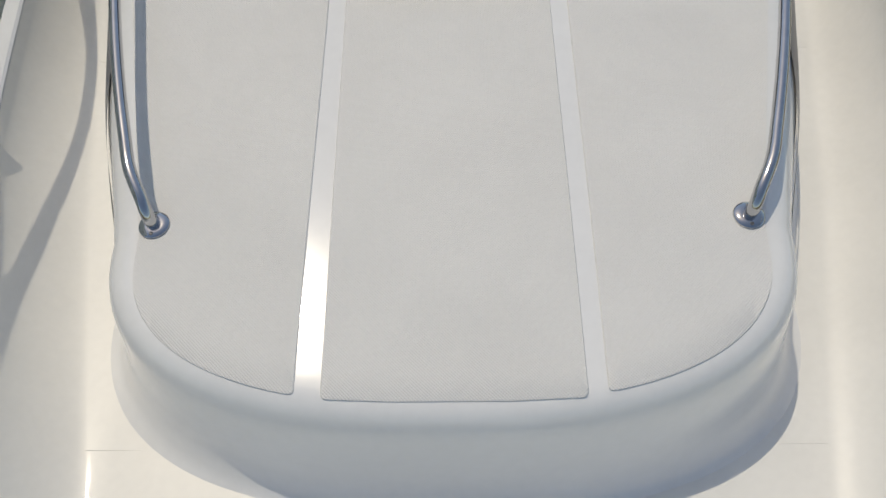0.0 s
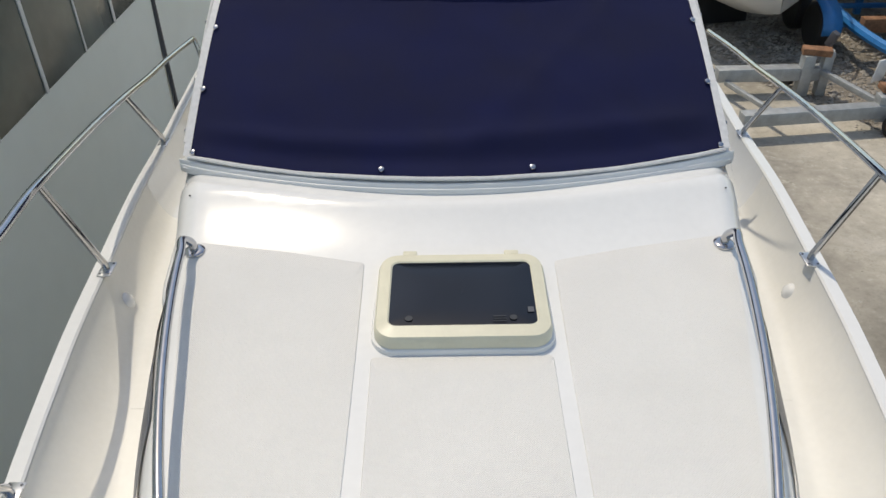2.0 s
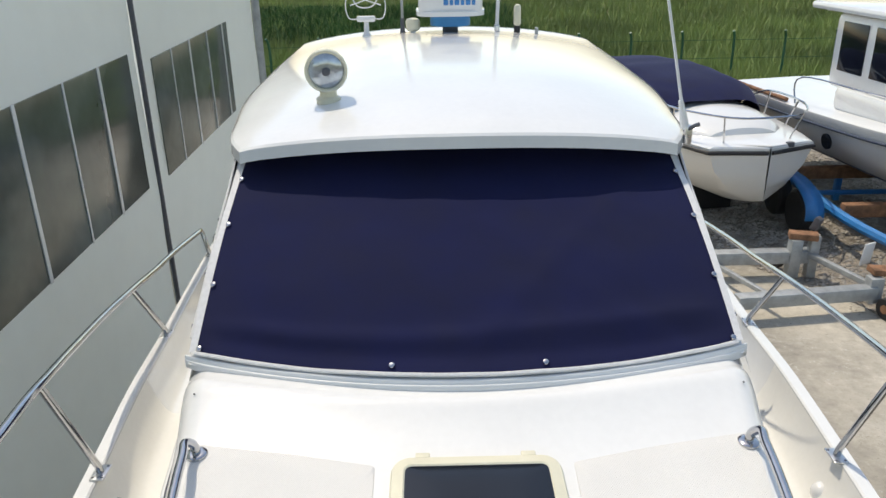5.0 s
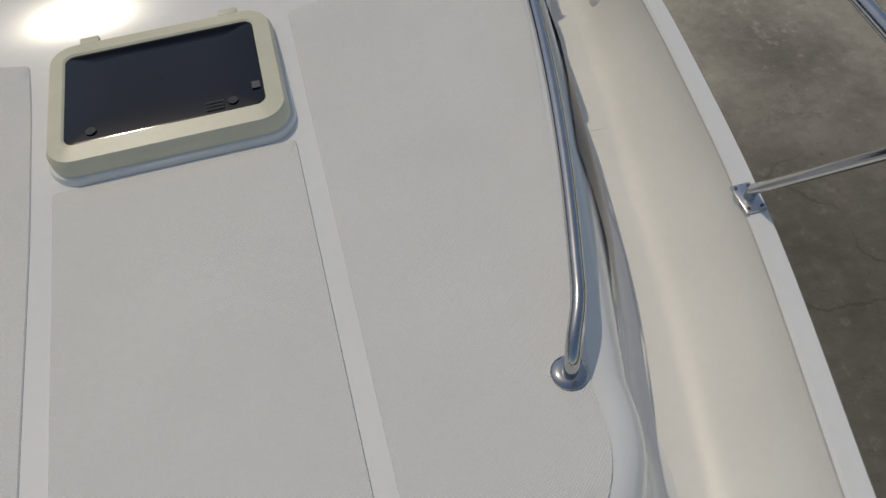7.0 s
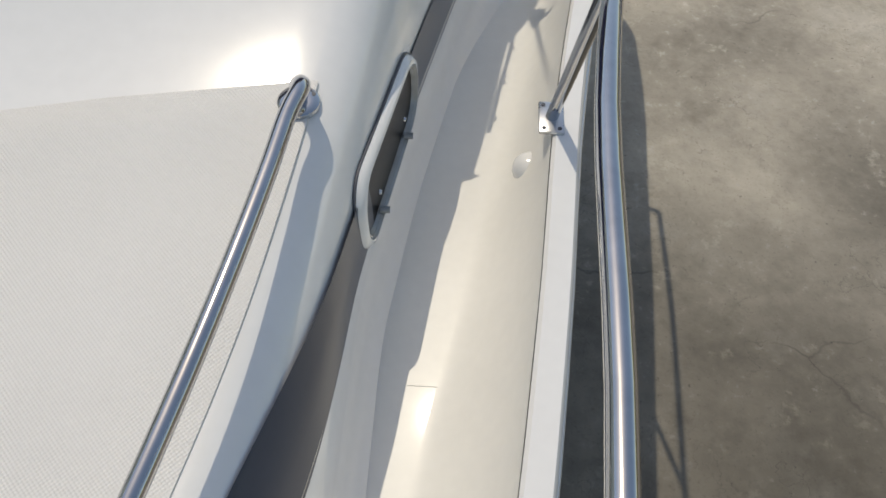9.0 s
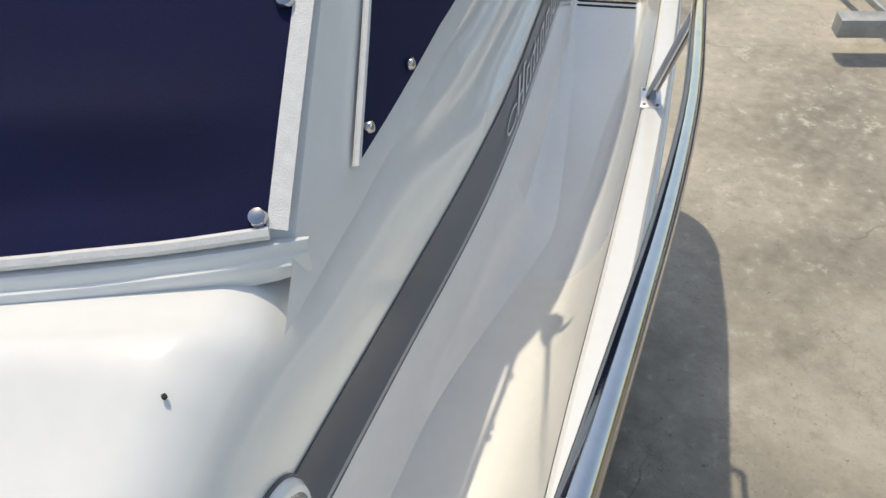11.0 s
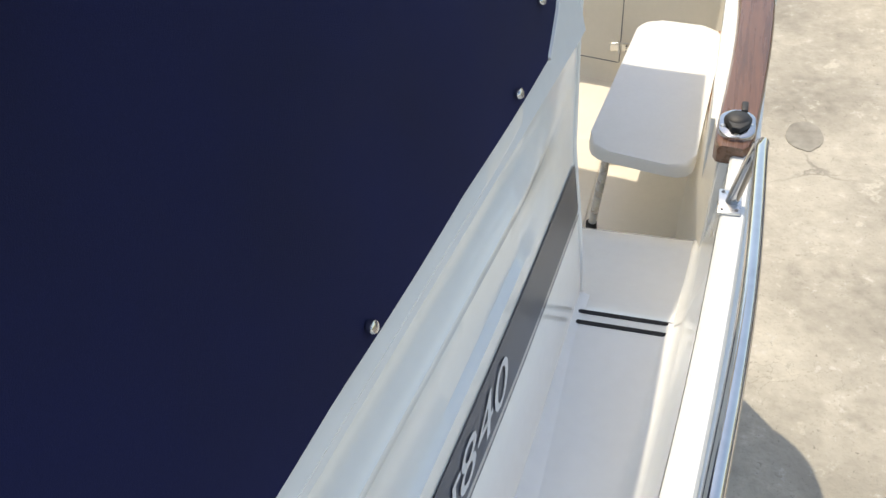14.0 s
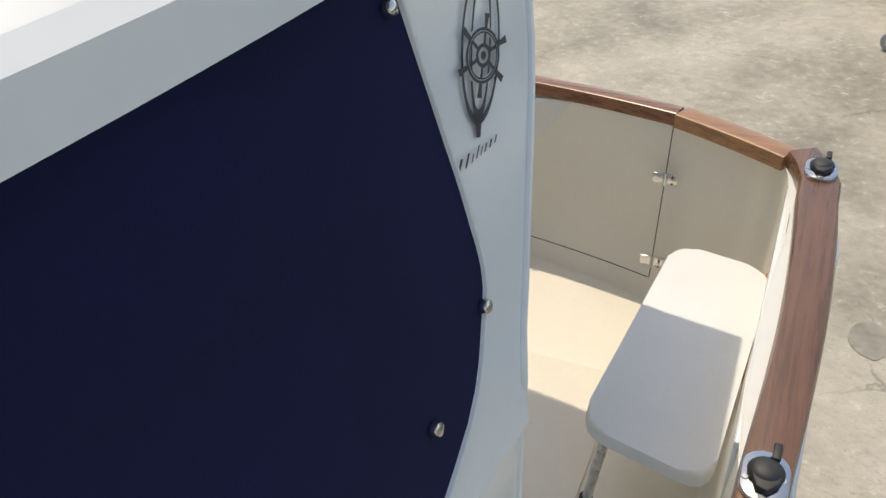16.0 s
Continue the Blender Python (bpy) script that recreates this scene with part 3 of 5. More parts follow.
# roof: brim, crowned shell
crown = curve([(0.70, 2.85), (0.8, 2.875), (1.0, 2.905), (1.4, 2.94), (1.8, 2.945), (2.6, 2.925), (3.45, 2.87)])
flat = curve([(0.70, 0.80), (1.0, 0.78), (1.4, 0.72), (2.4, 0.68), (3.45, 0.62)])
rows = []
for s in np.linspace(0, 1, 44):
    y0 = 0.72 + (3.63 - 0.72) * (s ** 1.25)
    row = []
    for u in np.linspace(-1, 1, 45):
        xr = roof_x(y0)
        x = xr * math.copysign(abs(u) ** 0.85, u)
        y = y0 + ((1 - s) * 0.17 - s ** 3 * 0.125) * x * x
        rim = eave(y0) + 0.055
        h = (1 - min(1, abs(x) / xr) ** 2.3) ** 0.82
        row.append((x, y, rim + (crown(y0) - rim) * h - 0.012 * x * x))
    rows.append(row)
bm = sheet(rows)
part("roof", bm, GEL, boat, "glossy white crowned hardtop", flip=False)
rim = [rows[i][0] for i in range(len(rows) - 1, -1, -1)] + rows[0][1:] + [r[-1] for r in rows[1:]] + rows[-1][-2:0:-1]
low = []
for p in rim:
    v = Vector(p)
    flank = min(1, max(0, (v.y - 0.95) / 1.4)) * (abs(v.x) > 0.7)
    out = np.sign(v.x) * (abs(v.x) > 0.7)
    fore = 1.0 * (v.y < 1)
    low.append([v + Vector((0, 0, 0.003)), v + Vector(((0.008 + 0.014 * flank) * out, -0.01 * fore, -0.006 - 0.008 * flank)), v + Vector(((0.010 + 0.022 * flank) * out, -0.012 * fore, -0.050 - 0.005 * flank)), v + Vector((-0.03 * out, 0.03 * fore, -0.055))])
low.append(low[0])
part("roof_brim", sheet(low), GEL, boat, "white overhanging roof brim")
rows2 = [[(p[0] * 0.97, p[1] + (0.03 if p[1] < 1 else 0), eave(p[1]) - 0.006) for p in r] for r in rows if r[len(r) // 2][1] > 1.05]
part("roof_lining", sheet(rows2), GEL, boat)

# portlight in the stripe
for side in (1, -1):
    pl = part("portlight", lathe([(0.001, 0), (0.01, 0)]), DARK, boat, "oblong side portlight with an ivory rim")
    prim = [(u + 0.10 * v, v) for u, v in rounded(0.355, 0.145, 0.058, 8)]
    def port(u, v, out):
        y = -0.13 + u
        h = v + 0.066
        return Vector((side * (on_side(y, h) + out), y, stripe_z(y) + h))
    def hoop(*lines):
        return sheet([[port(u * k, v * k2, o) for u, v in prim] for k, k2, o in lines], closed=True)
    part("rim", hoop((1.03, 1.08, 0.002), (1.02, 1.06, 0.010), (0.99, 0.99, 0.016), (0.955, 0.90, 0.017)), GEL, pl, "white moulded rim")
    part("ledge", hoop((0.955, 0.90, 0.0168), (0.94, 0.86, 0.012), (0.925, 0.81, 0.0125), (0.91, 0.77, 0.007)), CLEAR, pl, "clear grey inner ledge")
    part("pane", hoop((0.915, 0.78, 0.0065), (0.5, 0.5, 0.006), (0.01, 0.01, 0.006)), DARKPANE, pl, "dark smoked pane")
    part("rim_joint", tube([port(u * 1.032, v * 1.085, 0.003) for u, v in prim] + [port(prim[0][0] * 1.032, prim[0][1] * 1.085, 0.003)], 0.0022, n=6), GREYPLASTIC, pl, "dark sealant line")
    for u in (-0.09, 0.085):
        part("catch", tube([port(u, -0.056, 0.010), port(u, -0.056, 0.026)], 0.006, n=10), CLEAR, pl)
        part("pin", lathe([(0.005, 0), (0.004, 0.004), (0, 0.004)], port(u + 0.02, -0.035, 0.006), (side, 0, 0), 10), PLATE, pl)

# ---- canvas covers ----
front = thing("windscreen_cover", "navy blue canvas cover stretched over the windscreen with press studs", "canvas cover")
fx = lambda x, f: on_screen(x, f) + Vector((0, -0.006, 0.012)) + Vector((0, -0.5, 0.85)) * (1 - min(1, abs(x) / 0.868) ** 8) * (0.012 * math.exp(-((f - 0.15 - 0.02 * math.sin(3 * x)) / 0.035) ** 2) - 0.008 * math.exp(-((f - 0.08) / 0.03) ** 2) + (0.010 * noise.noise((x * 2.2 + f * 2, f * 2.5 - x, 2)) + 0.004 * noise.noise((x * 7 + 5 * f, f * 9, 4)) + 0.006 * math.exp(-((f - 0.1 - 1.1 * (x - 0.02)) / 0.05) ** 2) * (x > 0) + 0.004 * math.exp(-((f - 0.75 + 0.9 * (x + 0.1)) / 0.04) ** 2)))
rows = [[fx(x, f) for x in np.linspace(-0.868, 0.868, 61)] for f in np.concatenate([np.linspace(0.022, 0.2, 12), np.linspace(0.24, 1.19, 28)])]
part("canvas", sheet(rows), NAVY, front, "taut navy canvas with soft creases")
part("hem", tube([fx(x, 0.02) + Vector((0, -0.004, 0)) for x in np.linspace(-0.87, 0.87, 50)], 0.007, n=6), HEM, front, "grey-white bottom hem")
for side in (1, -1):
    part("hem", sheet([[fx(side * 0.866, f) + Vector((side * a, 0, 0.003)) for a in (0, 0.023)] for f in np.linspace(0.02, 1.02, 30)]), HEM, front, "white zip-edge hem")


def stud(at, axis, parent, r=0.0105):
    part("stud", lathe([(0.7 * r, 0), (r, 0.002), (r, 0.006), (0.85 * r, 0.0095), (0.4 * r, 0.011), (0, 0.011)], at, axis, 14), STEEL, parent)


for x in (-0.235, 0.235):
    stud(fx(x, 0.045), (0, -0.5, 0.85), front)
for side in (1, -1):
    for f in (0.035, 0.30, 0.60, 0.88):
        stud(fx(side * 0.857, f), (side * 0.1, -0.5, 0.85), front)

# base moulding below the windscreen
rows = []
for x in np.linspace(-0.905, 0.905, 60):
    k = 0.35 + 0.65 * min(1, (0.905 - abs(x)) / 0.06) ** 0.5
    p = on_screen(x, 0)
    rows.append([p + Vector((0, a * k, b)) for a, b in ((0.01, 0.010), (-0.003, 0.011), (-0.007, 0.007), (-0.008, 0.001), (-0.010, -0.002), (-0.014, -0.003), (-0.016, -0.006), (-0.017, -0.012), (-0.017, -0.03))])
part("screen_moulding", sheet(rows), GEL, boat, "stepped white moulding under the windscreen")

for side in (1, -1):
    cov = thing("side_window_cover", "navy blue canvas cover over the side window, held by studs", "canvas cover")
    top_f = 0.985
    aft = curve([(0, 1.90), (0.1, 1.985), (0.17, 2.022), (0.226, 2.043), (0.296, 2.068), (0.47, 2.087), (0.7, 2.094), (1, 2.10)])
    rows = []
    for f in np.linspace(0.0, 1.0, 24):
        y0, y1 = 0.325 + 0.62 * f, aft(f)
        line = []
        for s in np.linspace(0, 1, 50):
            y = y0 + (y1 - y0) * s
            p = on_glass(y, max(0.0, f * top_f)) + Vector((0.009, 0, 0))
            p.z -= 0.004 * math.sin(math.pi * (s * 5 % 1)) * (1 - f) ** 8
            p.x += 0.006 * noise.noise((y * 4, f * 3, 5)) * math.sin(math.pi * f)
            line.append((side * p.x, p.y, p.z))
        rows.append(line)
    part("canvas", sheet(rows), NAVY, cov, "taut navy canvas")
    part("hem", tube([Vector(r[0]) for r in rows], 0.005, n=6), HEM, cov, "white edge piping")
    part("hem", tube([Vector(r[-1]) for r in rows], 0.004, n=6), HEM, cov, "white edge piping")
    for y, f in ((0.375, 0.04), (0.545, 0.30), (0.73, 0.6), (0.52, 0.03), (0.93, 0.03), (1.35, 0.03), (1.78, 0.035), (1.93, 0.165), (2.055, 0.27), (2.076, 0.905)):
        p = on_glass(y, f)
        stud((side * (p.x + 0.008), p.y, p.z), (side, 0, 0.3), cov, 0.008)

# ---- lettering on the stripe: the model number, the maker's name as plain slanted bars ----
def letters(text, size, name, mat, parent, place, shear=0.3, label=""):
    """Flat letters whose outline is carried onto a surface by place(u, v)."""
    c = bpy.data.curves.new(name, "FONT")
    c.body, c.size, c.shear, c.resolution_u = text, size, shear, 3
    tmp = bpy.data.objects.new(name, c)
    scene.collection.objects.link(tmp)
    me = bpy.data.meshes.new_from_object(tmp.evaluated_get(bpy.context.evaluated_depsgraph_get()))
    bpy.data.objects.remove(tmp)
    for v in me.vertices:
        v.co = place(v.co.x, v.co.y)
    me.materials.clear()
    me.materials.append(mat)
    ob = new(name, me)
    ob.parent = parent
    if label:
        ob["label"] = label
    return ob


for side in (1, -1):
    def place(u, v):
        y = 0.93 + u if side > 0 else 1.60 - u
        return Vector((side * (on_side(y, 0.018 + v) + 0.005), y, stripe_z(y) + 0.018 + v))
    letters("840", 0.105, "model_number", LETTER, boat, lambda u, v: place(u * 1.35 + 0.445, v * 0.92), 0.35, "white slanted number 840")
    bm = bmesh.new()
    for u, w, h0, h1 in ((0.0, 0.016, 0.0, 0.078), (0.045, 0.014, 0, 0.078), (0.085, 0.012, 0, 0.05), (0.13, 0.012, 0, 0.05), (0.172, 0.012, 0, 0.068), (0.212, 0.012, 0, 0.05), (0.252, 0.012, 0, 0.05), (0.285, 0.012, 0, 0.05), (0.325, 0.012, 0, 0.05), (0.36, 0.012, 0, 0.05), (0.395, 0.012, 0, 0.05)):
        q = [place(u + 0.03 + dx + 0.35 * hh, hh) for dx, hh in ((0, h0), (w, h0), (w, h1), (0, h1))]
        bm.faces.new([bm.verts.new(p) for p in q])
    for u0, u1, hh in ((0.015, 0.06, 0.028), (0.05, 0.07, 0.07), (0.15, 0.195, 0.044), (0.255, 0.29, 0.044), (0.325, 0.36, 0.044), (0.325, 0.36, 0.0), (0.395, 0.425, 0.044), (0.09, 0.115, 0.044), (0.085, 0.115, 0.0)):
        q = [place(u + 0.03 + 0.35 * v, v) for u, v in ((u0, hh), (u1, hh), (u1, hh + 0.008), (u0, hh + 0.008))]
        bm.faces.new([bm.verts.new(p) for p in q])
    loop = [(0.0 + 0.045 * math.cos(a) - 0.02, 0.022 + 0.022 * math.sin(a)) for a in np.linspace(0.5, 6.4, 24)]
    for (u, v), (u2, v2) in zip(loop, loop[1:]):
        q = [place(a + 0.35 * b, b) for a, b in ((u, v), (u2, v2), (u2 * 0.86 - 0.003, 0.022 + (v2 - 0.022) * 0.75), (u * 0.86 - 0.003, 0.022 + (v - 0.022) * 0.75))]
        bm.faces.new([bm.verts.new(p) for p in q])
    part("name_lettering", bm, LETTER, boat, "white slanted bars of the name lettering", smooth=False)

    # emblem aft of the side window: a ship's wheel over a globe of meridians, in slate
    bm = bmesh.new()
    def emb(u, v, out=0.004):
        p = on_glass(2.193 + 0.0265 * u + 0.016 * v, 0.719 - 0.022 * u + 0.048 * v)
        return Vector((side * (p.x + out), p.y, p.z))
    def arc(r0, r1, sx, sy, v0=0.0, out=0.004, into=None):
        m_ = bm if into is None else into
        for a in np.linspace(0, 2 * math.pi, 40, endpoint=False):
            b = a + math.pi / 20
            m_.faces.new([m_.verts.new(emb(r * sx * math.cos(t), v0 + r * sy * math.sin(t), out)) for r, t in ((r0, a), (r0, b), (r1, b), (r1, a))])
    arc(0.90, 1.0, 1.18, 3.0, 0.45)
    arc(0.84, 1.0, 0.62, 2.9, 0.45)
    bm.faces.new([bm.verts.new(emb(u, v)) for u, v in ((-0.16, -2.5), (0.2, -2.5), (0.16, -3.0), (-0.1, -3.0))])
    part("emblem_globe", bm, EMBLEM, boat, "slate meridian globe emblem", smooth=False)
    halo = bmesh.new()
    arc(0.80, 1.08, 1.0, 1.0, 0.0, 0.0055, halo)
    part("emblem_halo", halo, GEL, boat, "white outline of the wheel emblem", smooth=False)
    bm = bmesh.new()
    for r0, r1 in ((0.92, 1.03), (0.82, 0.88), (0.30, 0.45), (0.0, 0.16)):
        arc(r0, r1, 1.0, 1.0, 0.0, 0.007)
    for k in range(6):
        a = k * math.pi / 3 + 0.42
        d, e = (math.cos(a), math.sin(a)), (-math.sin(a), math.cos(a))
        for r0, r1, w0, w1 in ((0.4, 0.86, 0.07, 0.07), (1.0, 1.55, 0.08, 0.15)):
            bm.faces.new([bm.verts.new(emb(d[0] * r + e[0] * w, d[1] * r + e[1] * w, 0.007)) for r, w in ((r0, -w0), (r1, -w1), (r1, w1), (r0, w0))])
    part("emblem_wheel", bm, EMBLEM, boat, "slate ship's wheel emblem", smooth=False)
    bm = bmesh.new()
    for u, w, h in ((-1.15, 0.24, 0.55), (-0.72, 0.2, 0.55), (-0.35, 0.13, 0.33), (-0.08, 0.13, 0.5), (0.18, 0.12, 0.33), (0.42, 0.16, 0.33), (0.72, 0.18, 0.33), (1.04, 0.14, 0.33)):
        v = -3.75 + 0.42 * u
        bm.faces.new([bm.verts.new(emb(u + du, v + dv)) for du, dv in ((0, 0), (w * 0.6, 0.03), (w * 0.6 + 0.3 * h, h), (0.3 * h, h))])
    part("emblem_lettering", bm, EMBLEM, boat, "small dark slanted bars under the emblem", smooth=False)

# ---- deck hatch ----
hatch = part("deck_hatch", bmesh.new(), IVORY, boat, "ivory framed deck hatch with a smoked lid")
HC = (0.004, -0.415)
def ring_at(w, h, r, z, tilt=0.06):
    return [(HC[0] + x, HC[1] + y, z + tilt * 0 + (top_z(0, HC[1] + y) - top_z(0, HC[1])) * 0.3) for x, y in rounded(w, h, r, 8)]
zt = top_z(0, -0.415) - 0.012
part("plinth", sheet([ring_at(*a) for a in ((0.484, 0.364, 0.065, zt - 0.02), (0.480, 0.360, 0.065, zt + 0.010), (0.475, 0.355, 0.06, zt + 0.016), (0.468, 0.350, 0.06, zt + 0.018), (0.2, 0.15, 0.03, zt + 0.022))], closed=True), GEL, hatch, "white raised plinth")
part("frame", sheet([ring_at(*a) for a in ((0.462, 0.345, 0.055, zt + 0.015), (0.462, 0.345, 0.055, zt + 0.04), (0.45, 0.332, 0.05, zt + 0.053), (0.392, 0.263, 0.022, zt + 0.06), (0.384, 0.255, 0.02, zt + 0.057), (0.378, 0.25, 0.02, zt + 0.04))], closed=True), IVORY, hatch, "aged ivory frame")
part("lid", sheet([ring_at(*a) for a in ((0.385, 0.256, 0.02, zt + 0.045), (0.385, 0.256, 0.02, zt + 0.0565), (0.374, 0.245, 0.018, zt + 0.058), (0.2, 0.12, 0.01, zt + 0.0585), (0.002, 0.002, 0.0005, zt + 0.0585))], closed=True), SMOKE, hatch, "dark smoked acrylic lid")
for x in (-0.145, 0.145):
    part("hinge", box((0.04, 0.02, 0.012), (HC[0] + x, HC[1] + 0.178, zt + 0.055), 0.003), IVORY, hatch)
for x in (-0.14, 0.13):
    part("latch", lathe([(0.010, 0), (0.010, 0.0006), (0.0, 0.0006)], (HC[0] + x, HC[1] - 0.105, zt + 0.0583)), DARKMARK, hatch)
for i in range(3):
    part("lid_mark", box((0.034, 0.003, 0.0004), (HC[0] + 0.095, HC[1] - 0.10 - 0.009 * i, zt + 0.059)), DARKMARK, hatch)
part("lid_mark", box((0.016, 0.02, 0.0006), (HC[0] + 0.178, HC[1] - 0.075, zt + 0.059)), GREYPLASTIC, hatch)

# ---- handrails on the coachroof ----
for side in (1, -1):
    rail = part("grab_rail", bmesh.new(), STEEL, boat, "bowed polished stainless grab rail")
    a, b = Vector((0.568, -1.21, 0)), Vector((0.768, -0.205, 0))
    a.z, b.z = top_z(a.x, a.y) + 0.004, top_z(b.x, b.y) + 0.004
    mids = []
    for s in np.linspace(0.08, 0.92, 13):
        p = a.lerp(b, s)
        q = 4 * s * (1 - s)
        mids.append(Vector((p.x + 0.032 * q ** 0.9 + 0.012, p.y, p.z + 0.062 + 0.012 * q)))
    line = [a, a + Vector((0.002, 0.0, 0.03)), a + Vector((0.012, 0.025, 0.055))] + mids + [b + Vector((0.016, -0.03, 0.058)), b + Vector((0.004, -0.002, 0.032)), b]
    line = [(side * p.x, p.y, p.z) for p in smooth_line(line, 4)]
    part("bar", tube(line, 0.0125, n=14), STEEL, rail)
    for p in (a, b):
        base = part("base_plate", lathe([(0.030, -0.006), (0.030, 0.002), (0.027, 0.005), (0.016, 0.007), (0.0, 0.007)], (side * p.x, p.y, p.z), (side * 0.03, -0.03, 1), 24), STEEL, rail)
        for k in range(3):
            t = k * 2.1 + 0.5
            part("screw", lathe([(0.0045, 0), (0.004, 0.002), (0, 0.002)], (side * p.x + 0.022 * math.cos(t), p.y + 0.022 * math.sin(t), p.z + 0.004), (0, 0, 1), 8), GREYPLASTIC, base)

# ---- bow rail and stanchions ----
rail_x = curve([(-3.1, 0.0), (-2.95, 0.28), (-2.5, 0.62), (-1.8, 0.93), (-1.1, 1.10), (-0.75, 1.13), (-0.4, 1.142), (-0.2, 1.165), (0, 1.205), (0.25, 1.255), (0.5, 1.297), (0.93, 1.345), (1.3, 1.385), (1.66, 1.418), (2.25, 1.44)])
rail_z = curve([(-3.1, 2.62), (-1.8, 2.52), (-1.1, 2.46), (-0.8, 2.45), (-0.5, 2.445), (-0.25, 2.43), (0, 2.375), (0.25, 2.315), (0.5, 2.26), (0.93, 2.175), (1.3, 2.095), (1.66, 2.03), (2.25, 1.93)])
bow_rail = part("bow_rail", bmesh.new(), STEEL, boat, "long stainless guard rail on leaning stanchions")
half = [(rail_x(y), y, rail_z(y)) for y in np.linspace(2.17, -3.1, 72)]
endp = [(1.403, 2.19, gz(2.19) + 0.005), (1.41, 2.19, 1.83), (1.428, 2.205, 1.90), (1.436, 2.21, 1.925), (1.44, 2.20, 1.938)]
line = endp + half + [(-x, y, z) for x, y, z in reversed(half[:-1])] + [(-x, y, z) for x, y, z in reversed(endp)]
part("top_tube", tube(line, 0.0128, n=12), STEEL, bow_rail, "polished top tube")
for side in (1, -1):
    for yb, yt in ((2.19, None), (1.128, 0.92), (0.0, -0.18), (-0.874, -1.2), (-1.75, -1.8)):
        xb, zb = gx(yb) - (0.02 if -0.5 < yb < 0.5 else 0.0), gz(yb)
        plate = part("foot_plate", box((0.045, 0.075, 0.008), (side * xb, yb, zb + 0.004), 0.003), PLATE, bow_rail)
        for dx in (-0.014, 0.014):
            for dy in (-0.028, 0.028):
                part("screw", lathe([(0.004, 0), (0.0035, 0.0015), (0, 0.0015)], (side * xb + dx, yb + dy, zb + 0.008), (0, 0, 1), 8), GREYPLASTIC, plate)
        if yt is not None:
            part("stanchion", tube([(side * xb, yb, zb + 0.004), (side * (xb + 0.004), yb, zb + 0.03), (side * rail_x(yt), yt, rail_z(yt))], 0.0115, n=10), STEEL, bow_rail)

# deck fittings on the bulwark
for side in (1, -1):
    part("deck_filler", lathe([(0.03, -0.012), (0.022, -0.003), (0.014, 0.003), (0.006, 0.005), (0.0, 0.005)], (side * (gx(0.0) - 0.066), 0.0, deck_z(0.0) + 0.06), (-side * 0.8, 0, 0.6)), GEL, boat)
    part("deck_drain", lathe([(0.0026, 0), (0.0026, 0.003), (0, 0.003)], (side * 0.826, 0.009, top_z(0.826, 0.009) - 0.002)), DARK, boat)

# ---- side deck end: ramp, scupper slots, step into the cockpit ----
FLOOR = 1.19
for side in (1, -1):
    rows = []
    for y, z in ((1.99, deck_z(2.0)), (2.02, deck_z(2.0) - 0.006), (2.06, deck_z(2.0) - 0.03), (2.20, deck_z(2.0) - 0.085), (2.36, deck_z(2.0) - 0.13), (2.41, deck_z(2.0) - 0.147), (2.435, deck_z(2.0) - 0.165), (2.45, deck_z(2.0) - 0.20), (2.455, 1.30), (2.47, FLOOR - 0.01)):
        xo, xi = gx(y) - 0.0155, side_x(min(y, 2.17)) + 0.03
        zg = gz(y) - 0.012
        row = [(side * xo, y, zg), (side * (xo - 0.010), y, z * 0.4 + zg * 0.6), (side * (xo - 0.026), y, z * 0.75 + zg * 0.25), (side * (xo - 0.036), y, z + 0.02), (side * (xo - 0.052), y, z + 0.002)]
        row += [(side * (xo - 0.052 + (xi - xo + 0.052) * k), y, z) for k in (0.25, 0.5, 0.75, 1)]
        rows.append(row + [(side * (xi - 0.5), y, z)])
    part("deck_step", sheet(rows), GEL, boat, "white rounded step from side deck to cockpit")
    for k in range(2):
        y = 1.968 + 0.030 * k
        part("scupper_slot", slab([(side * (1.235 + u), y + v) for u, v in rounded(0.212, 0.010, 0.0048)], deck_z(y) + 0.002, 0.01), DARK, boat, "dark scupper slot across the deck")

# ---- cockpit ----
floor_part = part("cockpit_floor", slab([(-1.36, 2.2), (1.36, 2.2), (1.38, 3.4), (1.2, 3.68), (-1.2, 3.68), (-1.38, 3.4)], FLOOR, 0.05), CREAM, boat, "cream cockpit sole")
part("locker_lid", slab(rounded(0.9, 0.62, 0.04), 0, 0.006, 0.002), CREAM, boat, "cream flush locker lid").location = (0.56, 2.86, FLOOR + 0.006)
for y in (2.66, 3.06):
    hg = part("floor_hinge", box((0.05, 0.034, 0.004), (1.06, y, FLOOR + 0.009), 0.0015), PLATE, boat)
# liner: bulwark and transom inside, following a rounded stern
plan = [(gx(y) - 0.035 - 0.04 * min(1, max(0, (y - 2.36) / 0.3)), y) for y in np.linspace(2.36, 3.30, 15)]
plan += [(1.16 + 0.185 * math.cos(a), 3.45 + 0.2 * math.sin(a)) for a in np.linspace(0.05, 1.45, 9)]
plan += [(x, 3.84 - 0.135 * x * x) for x in np.linspace(1.1, 0, 14)]
rows = [[(x * k, y + dy, z) for x, y in plan] for k, dy, z in ((0.955, -0.16, FLOOR - 0.005), (0.965, -0.13, FLOOR + 0.02), (0.985, -0.06, 1.40), (0.995, -0.02, 1.6), (1.0, 0, 1.765))]
for side in (1, -1):
    part("liner_end", sheet([[(side * (r[0][0] + dx), r[0][1] + dy, r[0][2]) for r in rows] for dx, dy in ((-0.004, 0.012), (0.0, -0.004), (0.075, -0.012))]), GEL, boat, "white end of the cockpit lining")
